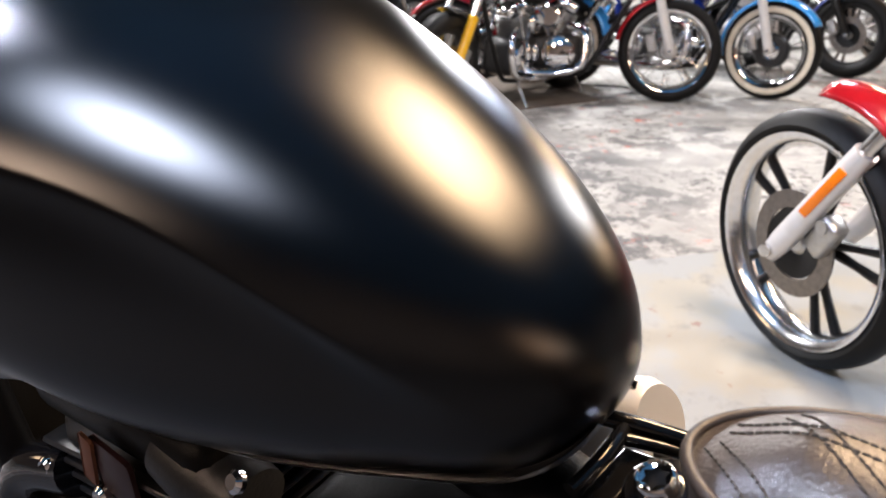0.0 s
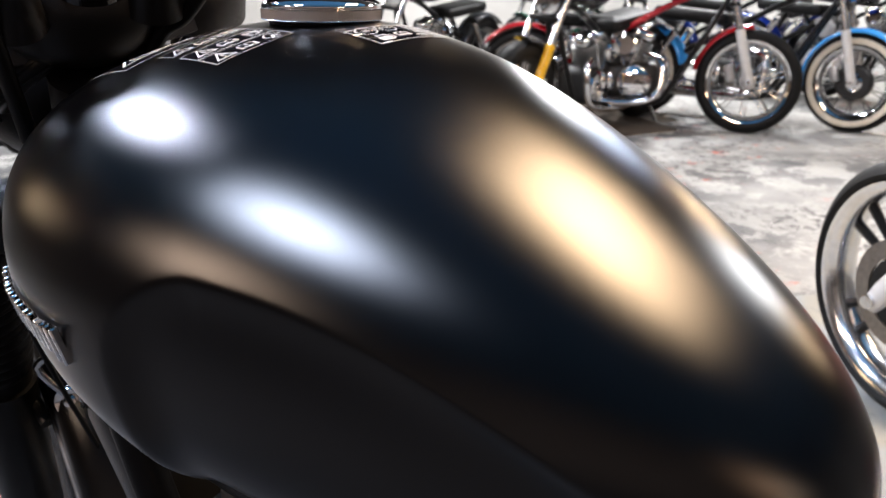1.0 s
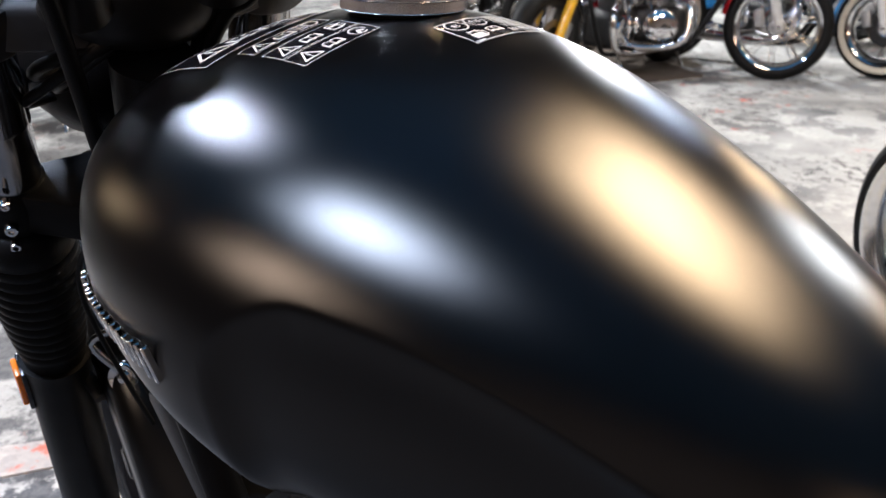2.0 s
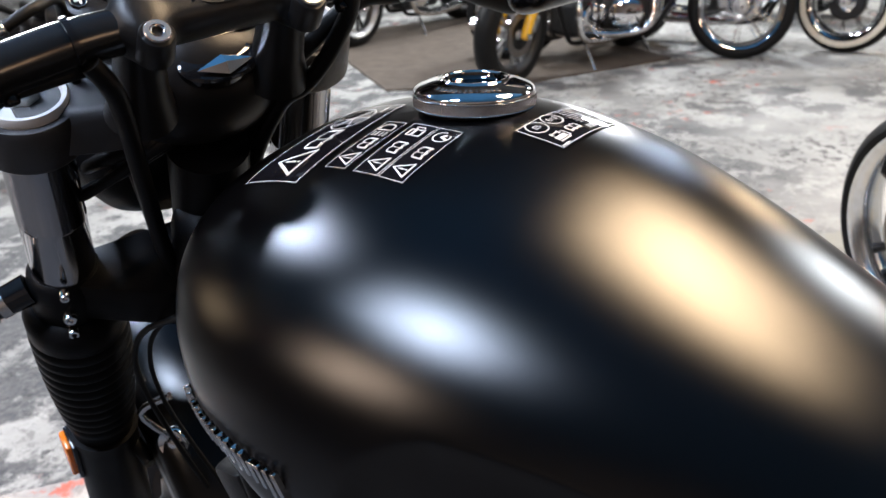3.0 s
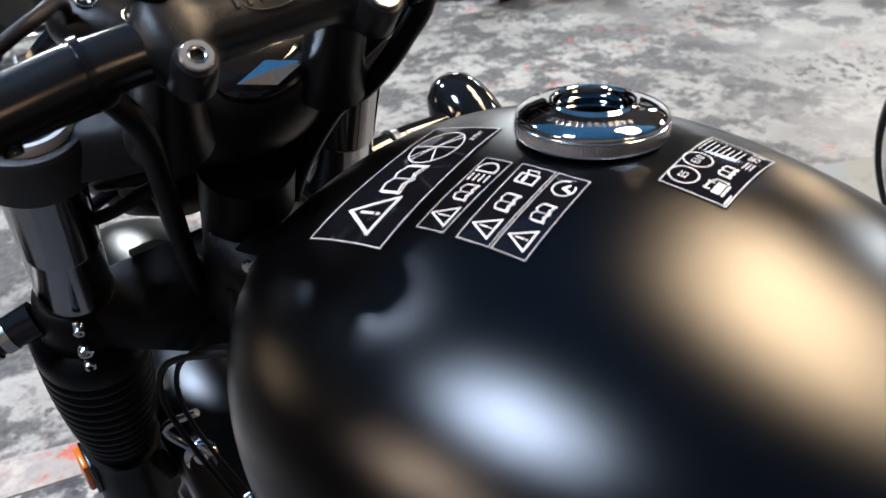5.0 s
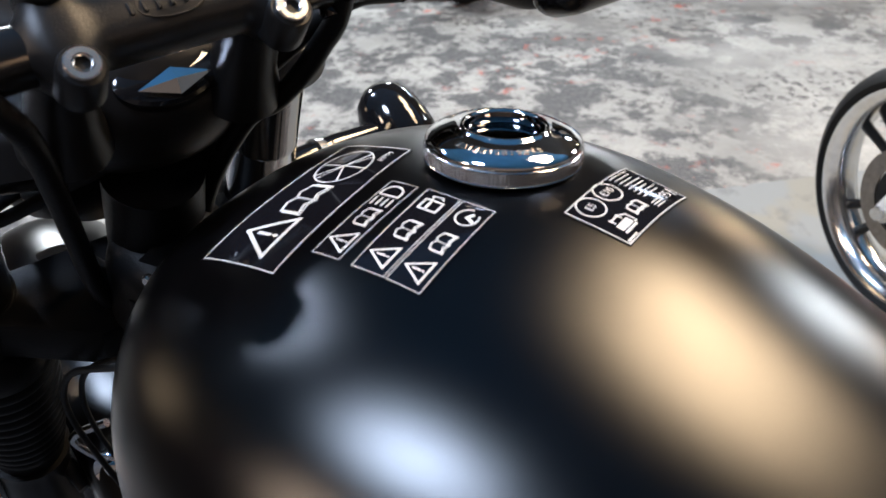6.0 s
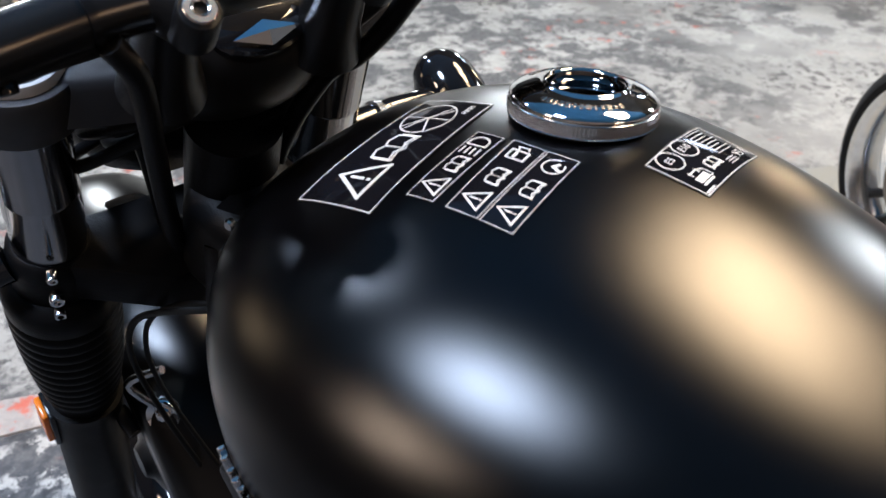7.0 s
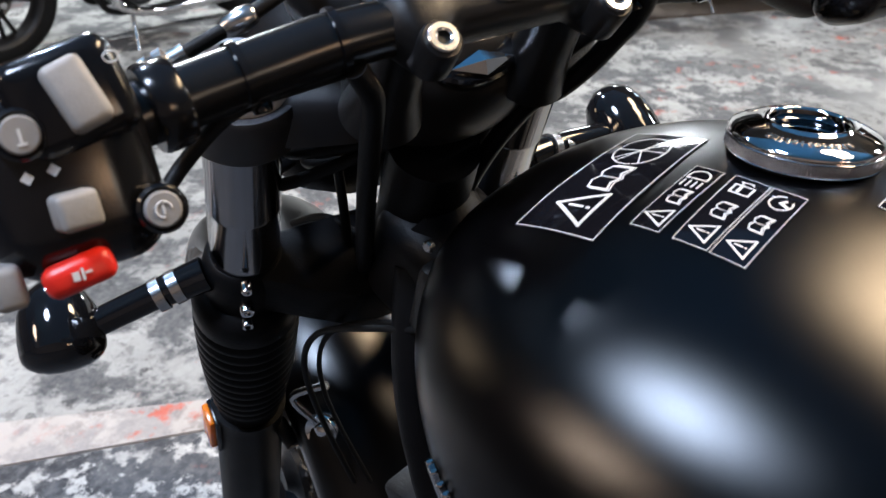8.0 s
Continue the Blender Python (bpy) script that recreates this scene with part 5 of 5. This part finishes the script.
def seat_half(dx):
    """Half the saddle's width, dx behind its nose."""
    return 0.052 * math.sqrt(max(0.0, 1 - (1 - min(1, dx / 0.11)) ** 2)) + 0.085 * smooth01(0.09, 0.3, dx)


def seat_height(dx, v):
    return 0.855 + 0.022 * (1 - abs(v) ** 2.2) * smooth01(0.0, 0.06, dx) + 0.03 * smooth01(0.18, 0.3, dx)


def seat_top(u, v):
    """Saddle surface: u from nose to tail, v from -1 to 1 across."""
    dx = 0.30 * u ** 1.6
    return Vector((0.470 + dx, MID + v * seat_half(dx), seat_height(dx, v)))


def seat_at(x, y):
    dx = max(0.001, x - 0.470)
    return Vector((x, y, seat_height(dx, max(-1, min(1, (y - MID) / seat_half(dx))))))


def build_seat():
    bm = bmesh.new()
    nu, nv = 40, 24
    grid = [[bm.verts.new(seat_top(i / nu, -1 + 2 * j / nv)) for j in range(nv + 1)] for i in range(nu + 1)]
    low = [[bm.verts.new(seat_top(i / nu, -1 + 2 * j / nv) * 1 + Vector((0, 0, -0.035 - 0.012 * (1 - abs(-1 + 2 * j / nv) ** 4)))) for j in range(nv + 1)] for i in range(nu + 1)]
    for i in range(nu):
        for j in range(nv):
            bm.faces.new((grid[i][j], grid[i][j + 1], grid[i + 1][j + 1], grid[i + 1][j]))
            bm.faces.new((low[i][j], low[i + 1][j], low[i + 1][j + 1], low[i][j + 1]))
        bm.faces.new((grid[i][0], grid[i + 1][0], low[i + 1][0], low[i][0]))
        bm.faces.new((grid[i][nv], low[i][nv], low[i + 1][nv], grid[i + 1][nv]))
    for j in range(nv):
        bm.faces.new((grid[nu][j], grid[nu][j + 1], low[nu][j + 1], low[nu][j]))
        bm.faces.new((grid[0][j], low[0][j], low[0][j + 1], grid[0][j + 1]))
    bmesh.ops.remove_doubles(bm, verts=bm.verts, dist=0.0004)
    seat = part("seat", bm, LEATHER, bike, "dark brown leather saddle with stitched panels", sharp=70)
    edge = [seat_top(1 - k / 40, -1) for k in range(40)] + [seat_top(k / 40, 1) for k in range(41)]
    part("piping", bm_tube(edge, 0.0032, 10), PIPING, seat, "raised leather piping")

    def stitches(path):
        bmx = bmesh.new()
        for a, b in zip(path[::2], path[1::2]):
            bm_tube([a + Vector((0, 0, 0.0004)), a.lerp(b, 1.5) + Vector((0, 0, 0.0003))], 0.00055, 6, bmx)
        part("stitching", bmx, THREAD, seat)

    def run(x0, y0, x1, y1, bow=0.0):
        """A double row of stitches between two places of the saddle."""
        d = Vector((x1 - x0, y1 - y0))
        side = Vector((-d.y, d.x)).normalized()
        n = 2 * int(d.length / 0.0040)
        for off in (-0.0035, 0.0035):
            stitches([seat_at(*(Vector((x0, y0)) + d * (k / n) + side * (off + bow * math.sin(math.pi * k / n)))) for k in range(n)])

    run(0.4850, -0.0696, 0.580, -0.0822)
    run(0.5080, -0.0600, 0.590, -0.1275)
    run(0.4811, -0.0832, 0.530, -0.1268)
    run(0.62, -0.150, 0.62, -0.01)
    # a pressed bracket: a tray with a raised lip on two sides, bolted down in the middle
    plate = bmesh.new()
    bm_box(0.064, 0.062, 0.010, 0.004, Matrix.Translation((0.447, MID - 0.003, 0.803)), 3, plate)
    holder = part("seat_mount", plate, GLOSS, bike, "gloss black pressed seat mount")
    for a, b, r in (((0.402, -0.051, 0.821), (0.462, -0.034, 0.808), 0.0050), ((0.414, -0.061, 0.819), (0.456, -0.038, 0.803), 0.0036)):
        lip = [Vector(a).lerp(Vector(b), k / 8) - Vector((0, 0, 0.0016 * (k / 4 - 1) ** 2)) for k in range(9)]
        part("mount_lip", bm_tube(lip, r, 16), GLOSS, holder, "rounded raised lip")
    lip = [(0.419 - 0.003 * (k / 4 - 1) ** 2, -0.052 - 0.052 * k / 8, 0.8185 - 0.0022 * (k / 4 - 1) ** 2) for k in range(9)]
    part("mount_lip", bm_tube(lip, 0.0048, 16), GLOSS, holder, "rounded raised lip")
    m = turned_to((0.4515, MID - 0.0005, 0.8165), (-0.08, -0.26, 1))
    head = bm_lathe([(0.0078, 0.0084), (0.0090, 0.0094), (0.0101, 0.0086), (0.0110, 0.0060), (0.0114, 0.0025), (0.0124, 0.0010), (0.0124, -0.002)], 36, m)
    bm_lathe([(0.0078, 0.0084), (0.0076, 0.0078), (0.0072, 0.0040)], 12, m, head, False, ((1, 2), -0.36))
    knob = part("mount_bolt", head, CHROME, holder, "round chrome bolt with a star recess")
    part("star_recess", bm_lathe([(0.0076, 0.0042), (0.0, 0.0038)], 12, m), DEEP, knob, "", None, False)
    part("mount_washer", bm_lathe([(0.0, -0.006), (0.0185, -0.006), (0.0190, -0.002), (0.0170, 0.0), (0.0, 0.0)], 36, m), GLOSS, holder, "gloss black cupped washer")
    silver = bm_tube([(0.31, 0.055, 0.700), (0.34, 0.055, 0.712), (0.368, 0.055, 0.723), (0.378, 0.055, 0.727)], [0.033, 0.034, 0.033, 0.027], 28)
    part("reservoir", silver, SILVER, bike, "satin silver cylinder behind the tank")
    part("reservoir_boss", bm_tube([(0.378, 0.045, 0.710), (0.392, 0.045, 0.707)], 0.013, 18), BLACK, bike)


build_seat()
wheel_parts(bike, Matrix.Translation((1.07, MID, 0.35)), 0.35, 0.15, 0.85, 28, RUBBER, GLOSS, BLACK, STEEL, disc=True, spoke_r=0.003)


# ---- the other motorcycles on show ----
def parked_bike(heading, contact, label, paint, wheel_r=0.325, tyre_w=0.11, cast=0, white=False, fork_mat=CHROME, rake=27, engine_mat=CHROME, fender="short", group="parked motorcycles", roll=6, rim_mat=CHROME, spoke_mat=STEEL, reflector=True, seat_z=0.72, disc_side=1, steer=0, front_disc=True, drum=False, fork_gap=0.038, guard_off=(0, 0, 0), guard_gap=0.03, wall=0.75):
    """A whole motorcycle. Local x runs to its tail from the front wheel's foot, y to its right."""
    back = -Vector((*heading, 0)).normalized()
    right = Vector((0, 0, 1)).cross(back)
    rot = Matrix((back, right, Vector((0, 0, 1)))).transposed().to_4x4()
    root = empty("motorcycle", Matrix.Translation((*contact, 0)) @ rot @ Matrix.Rotation(radians(roll), 4, "X"), label, "motorcycle", group)
    R = wheel_r
    turn = Matrix.Translation((0, 0, R)) @ Matrix.Rotation(radians(steer), 4, "Z")
    wheel_parts(root, turn, R, tyre_w, 0.86, cast or 40, RUBBER, rim_mat, ALLOY, spoke_mat, front_disc, bool(cast), white, 0.0022, disc_side, wall)
    wheel_parts(root, Matrix.Translation((1.5, 0, R)), R, tyre_w * 1.15, 0.86, cast or 40, RUBBER, rim_mat, ALLOY, spoke_mat, True, bool(cast), white, 0.0022, disc_side, wall)
    if drum:
        dm = turn @ Matrix.Rotation(radians(-90), 4, "X")
        for s in (-1, 1):
            plate = part("brake_drum", bm_lathe([(0.0, s * 0.045), (0.10, s * 0.045), (0.115, s * 0.03), (0.115, s * 0.01)], 36, dm), DARK_METAL, root, "dark brake drum")
            part("drum_cap", bm_lathe([(0.0, s * 0.068), (0.04, s * 0.064), (0.058, s * 0.045)], 28, dm), CHROME, plate)
    lean = math.tan(radians(rake))
    up = Vector((lean, 0, 1)).normalized()
    foot = Vector((0.0, 0, R))
    for s in (-1, 1):
        base = turn @ Vector((-0.01, s * (tyre_w / 2 + fork_gap), -0.02))
        leg = part("fork_leg", bm_tube([base, base + 0.05 * up, base + 0.36 * up], [0.022, 0.03, 0.03], 18), fork_mat, root, "fork slider")
        part("fork_tube", bm_tube([base + 0.36 * up, base + 0.74 * up], 0.0215, 16), STEEL, leg)
        part("axle_nut", bm_lathe([(0, 0), (0.016, 0), (0.016, 0.012), (0, 0.014)], 12, turned_to(base + Vector((0.006, s * 0.026, 0.02)), (0, s, 0))), STEEL, leg)
        if reflector:
            part("fork_reflector", bm_box(0.024, 0.006, 0.15, 0.003, Matrix.Translation(base + 0.235 * up + Vector((-0.004, s * 0.031, 0))) @ Matrix.Rotation(radians(rake), 4, "Y"), 2), ORANGE, leg, "long orange reflector")
        cal = bm_box(0.06, 0.05, 0.11, 0.014, turn @ Matrix.Translation((0.115, s * (tyre_w / 2 + 0.012), 0.055)) @ Matrix.Rotation(radians(rake), 4, "Y"), 3)
        bm_lathe([(0, -0.03), (0.018, -0.03), (0.018, 0.03), (0, 0.03)], 16, turn @ Matrix.Translation((0.125, s * (tyre_w / 2 + 0.012), 0.085)) @ Matrix.Rotation(radians(90), 4, "X"), cal)
        if s == disc_side:
            part("brake_caliper", cal, ALLOY, leg, "cast alloy brake caliper")
        else:
            cal.free()
    top = foot + 0.74 * up
    part("yoke", bm_box(0.07, 0.24, 0.03, 0.01, Matrix.Translation(top - 0.05 * up), 2), ALLOY, root)
    part("lower_yoke", bm_box(0.07, 0.22, 0.03, 0.01, Matrix.Translation(top - 0.24 * up), 2), BLACK, root)
    part("handlebar", bm_tube([top + Vector((0.22, -0.40, 0.10)), top + Vector((0.1, -0.30, 0.15)), top + Vector((0.0, -0.1, 0.06)), top + Vector((0.0, 0.1, 0.06)), top + Vector((0.1, 0.30, 0.15)), top + Vector((0.22, 0.40, 0.10))], 0.0125, 12, None, 5), CHROME, root, "chrome handlebar")
    lampm = turned_to(top + Vector((-0.10, 0, -0.12)), (-1, 0, 0))
    lamp = part("headlight", bm_lathe([(0.0, -0.11), (0.05, -0.1), (0.082, -0.05), (0.09, 0.0), (0.086, 0.012)], 32, lampm), paint, root, "round headlight")
    part("headlight_glass", bm_lathe([(0.086, 0.012), (0.05, 0.022), (0, 0.026)], 32, lampm), CHROME, lamp)
    # mudguards
    def guard(m, a0, a1, r, w, name):
        bm = bmesh.new()
        rings = []
        for k in range(25):
            a = radians(a0 + (a1 - a0) * k / 24)
            rings.append([bm.verts.new(m @ Vector(((r - 0.03 * abs(u) ** 2.5) * math.cos(a), w * u, (r - 0.03 * abs(u) ** 2.5) * math.sin(a)))) for u in (-1, -0.8, -0.5, 0, 0.5, 0.8, 1)])
        for a, b in zip(rings, rings[1:]):
            for i in range(6):
                bm.faces.new((a[i], a[i + 1], b[i + 1], b[i]))
        ob = part(name, bm, paint, root, "painted mudguard")
        ob.modifiers.new("thick", "SOLIDIFY").thickness = 0.004
    a0, a1 = {"short": (12, 92), "big": (-8, 150)}[fender]
    guard(turn @ Matrix.Translation(guard_off), a0, a1, R + guard_gap, tyre_w * 0.62, "front_mudguard")
    guard(Matrix.Translation((1.5, 0, R)), 40, 170, R + 0.04, tyre_w * 0.72, "rear_mudguard")
    # frame, tank, seat
    head = top - 0.14 * up
    fr = part("frame", bm_tube([head, head + Vector((0.3, 0, -0.06)), Vector((1.0, 0, 0.56)), Vector((1.42, 0, R + 0.02))], 0.021, 14, None, 5), paint if paint is RED_PAINT else BLACK, root, "tubular frame")
    for s in (-1, 1):
        part("downtube", bm_tube([head + Vector((0.02, s * 0.03, -0.06)), Vector((0.48, s * 0.08, 0.3)), Vector((0.62, s * 0.1, 0.18)), Vector((1.1, s * 0.1, 0.19))], 0.017, 12, None, 5), BLACK, fr)
    bm = bmesh.new()
    bmesh.ops.create_uvsphere(bm, u_segments=32, v_segments=18, radius=1)
    bmesh.ops.transform(bm, matrix=Matrix.Translation(head + Vector((0.33, 0, 0.06))) @ Matrix.Rotation(radians(7), 4, "Y") @ Matrix.Diagonal((0.29, 0.135, 0.115, 1)), verts=bm.verts)
    part("fuel_tank", bm, paint, root, "painted fuel tank")
    seat = bm_box(0.55, 0.26, 0.09, 0.035, Matrix.Translation((1.12, 0, seat_z)) @ Matrix.Rotation(radians(-5), 4, "Y"), 3)
    part("seat", seat, RUBBER, root, "black seat")
    # twin engine
    eng = part("engine", bm_box(0.42, 0.24, 0.24, 0.05, Matrix.Translation((0.78, 0, 0.33)), 3), DARK_METAL, root, "v-twin engine")
    for k, tilt in enumerate((-24, 24)):
        m = Matrix.Translation((0.77, 0, 0.42)) @ Matrix.Rotation(radians(tilt), 4, "Y")
        for j in range(9):
            part("fin", bm_lathe([(0.0, 0), (0.088, 0), (0.088, 0.006), (0.0, 0.006)], 24, m @ Matrix.Translation((0, 0, 0.04 + 0.017 * j))), DARK_METAL if engine_mat is not CHROME else ALLOY, eng)
        part("barrel", bm_lathe([(0.0, 0), (0.068, 0), (0.068, 0.2), (0.0, 0.2)], 24, m), DARK_METAL, eng)
        part("rocker_cover", bm_box(0.14, 0.12, 0.07, 0.025, m @ Matrix.Translation((0, 0, 0.225)), 3), engine_mat, eng, "polished rocker cover")
        for s in (-1, 1):
            part("pushrod_tube", bm_tube([(0.76 + 0.02 * k, s * 0.1, 0.40), m @ Vector((0.0, s * 0.09, 0.2))], 0.011, 10), engine_mat, eng)
    for s in (-1, 1):
        part("case_cover", bm_lathe([(0.0, 0.035), (0.07, 0.032), (0.105, 0.02), (0.115, 0.0), (0, 0)], 32, turned_to((0.72, s * 0.12, 0.32), (0, s, 0))), engine_mat, eng, "polished engine cover")
        part("side_cover", bm_lathe([(0.0, 0.03), (0.05, 0.028), (0.075, 0.012), (0.08, 0.0), (0, 0)], 28, turned_to((0.93, s * 0.12, 0.33), (0, s, 0))), engine_mat, eng)
        part("air_cleaner", bm_lathe([(0.0, 0.03), (0.06, 0.028), (0.075, 0.012), (0.075, 0.0), (0, 0)], 28, turned_to((0.78, s * 0.15, 0.56), (0, s, 0))), engine_mat, eng)
        part("exhaust_pipe", bm_tube([(0.66, s * 0.09, 0.5), (0.54, s * 0.14, 0.44), (0.56, s * 0.17, 0.25), (0.75, s * 0.19, 0.19), (1.1, s * 0.2, 0.21), (1.75, s * 0.21, 0.27)], [0.022, 0.023, 0.024, 0.026, 0.042, 0.044], 18, None, 5), CHROME, eng, "chrome exhaust pipe")
        part("shock", bm_tube([(1.2, s * 0.13, 0.62), (1.38, s * 0.13, 0.36)], 0.028, 14), CHROME, root)
        part("footpeg", bm_tube([(0.62, s * 0.13, 0.24), (0.6, s * 0.28, 0.25)], 0.014, 10), RUBBER, root)
    part("stand", bm_tube([(0.66, -0.12, 0.2), (0.6, -0.26, 0.04), (0.58, -0.3, -0.02)], 0.011, 10), STEEL, root, "side stand")
    return root


parked_bike((-0.70, 0.716), (0.885, 2.335), "red cruiser motorcycle with cast spoke front wheel", RED_PAINT, 0.3285, 0.115, 5, False, SILVER, 36, ALLOY, "short", roll=2, rim_mat=KNURL, spoke_mat=BLACK, disc_side=-1, steer=-20, fork_gap=0.066, wall=0.5, guard_off=(0.06, 0, 0.035), guard_gap=0.045)
parked_bike((0.97, -0.2), (1.2, 6.28), "red cruiser motorcycle with wire wheels and chrome engine", RED_PAINT, 0.335, 0.1, 0, False, SILVER, 13, CHROME, "short", roll=4, reflector=False, front_disc=False)
parked_bike((0.86, -0.5), (1.88, 6.36), "light blue motorcycle with whitewall tyres and deep mudguards", BLUE_PAINT, 0.32, 0.125, 0, True, SILVER, 13, CHROME, "big", roll=4, reflector=False, front_disc=False, drum=True, spoke_mat=DARK_METAL)
parked_bike((0.8, -0.6), (2.72, 7.3), "dark blue motorcycle with cast wheels", NAVY_PAINT, 0.315, 0.115, 5, False, BLACK, 25, ALLOY, "short", roll=4, reflector=False, rim_mat=DARK_METAL, spoke_mat=DISC)
parked_bike((-0.55, -0.83), (-0.29, 5.72), "black motorcycle with yellow forks on the brown carpet", DARK_PAINT, 0.33, 0.13, 5, False, YELLOW_PAINT, 26, CHROME, "short", roll=6, reflector=False, rim_mat=DARK_METAL, spoke_mat=ALLOY, disc_side=-1)
parked_bike((-0.5, -0.86), (-3.25, 4.15), "charcoal motorcycle standing apart on the pale floor", DARK_PAINT, 0.32, 0.12, 5, False, BLACK, 27, DARK_METAL, "short", roll=6, reflector=False, rim_mat=DARK_METAL, spoke_mat=BLACK)
parked_bike((-0.5, -0.86), (-1.55, 7.4), "dark motorcycle parked behind the yellow-forked one", DARK_PAINT, 0.32, 0.12, 5, False, CHROME, 27, CHROME, "short", roll=6, reflector=False, rim_mat=ALLOY, spoke_mat=BLACK)
parked_bike((-0.45, -0.89), (-0.45, 8.6), "dark green motorcycle at the back of the row", surface("dark_green_paint", (0.01, 0.09, 0.05), 0.22, 0.0, 0.1, 20, coat=0.5), 0.32, 0.12, 0, False, CHROME, 27, CHROME, "short", roll=6, reflector=False)

parked_bike((0.8, -0.6), (2.1, 8.0), "black cruiser motorcycle with a bright blue tank in the second row", NAVY_PAINT, 0.32, 0.12, 5, False, CHROME, 27, CHROME, "short", roll=6, reflector=False, spoke_mat=ALLOY)
parked_bike((0.8, -0.6), (3.5, 8.7), "black cruiser motorcycle with chrome engine at the back", DARK_PAINT, 0.32, 0.12, 5, False, CHROME, 27, CHROME, "big", roll=6, reflector=False)
parked_bike((0.6, -0.8), (0.7, 8.3), "dark cruiser motorcycle with chrome engine between two others", DARK_PAINT, 0.32, 0.12, 0, False, CHROME, 27, CHROME, "short", roll=6, reflector=False)


# ---- carpets ----
def carpet(name, corners, thick, material, label):
    bm = bmesh.new()
    lo = [bm.verts.new((x, y, 0.0)) for x, y in corners]
    hi = [bm.verts.new((x, y, thick)) for x, y in corners]
    bm.faces.new(hi)
    bm.faces.new(lo[::-1])
    for i in range(len(lo)):
        j = (i + 1) % len(lo)
        bm.faces.new((lo[i], lo[j], hi[j], hi[i]))
    return tagged(part(name, bm, material, None, smooth=False), label, "carpet", kind="structure")


carpet("carpet_brown", [(-1.05, 5.72), (-0.25, 5.74), (0.78, 6.36), (-0.35, 8.9), (-2.05, 8.05)], 0.012, MAT, "plain brown display carpet under a motorcycle")
carpet("carpet_pale", [(-0.25, 1.67), (2.5, 0.9), (5, 0.21), (5, 4.45), (0.547, 3.08), (-0.6, 2.73)], 0.004, pale_carpet(), "pale grey carpet panel with cream patches under the red motorcycle")
carpet("carpet_dark", [(-9.5, -4.7), (11, -4.7), (11, -1.6), (2.5, 0.85), (-0.3, 1.62), (-0.6, 1.79), (-0.85, 1.76), (-1.068, 1.692), (-1.424, 1.499), (-9.5, -2.86)], 0.006, floor_material("dark"), "dark grey distressed carpet with pale flecks")
# added out of view: dark ground that dims reflections in the knee hollows
carpet("carpet_unseen", [(-9.5, -4.69), (10.9, -4.69), (10.9, -1.9), (2.5, 0.55), (-0.3, 1.28), (-0.9, 1.3), (-9.5, -3.2)], 0.010, surface("unseen_charcoal", (0.075, 0.075, 0.079), 0.85, 0.0, 0.25, 3, 0.5, 180, spec=0.2), "plain charcoal carpet, added unseen to darken the tank's reflections")
carpet("carpet_border", [(-9.5, -2.85), (-1.424, 1.504), (-1.07, 1.697), (-0.85, 1.765), (-0.85, 1.885), (-1.113, 1.795), (-1.51, 1.628), (-9.5, -2.7)], 0.008, floor_material("band"), "pale carpet border with rusty red flecks")
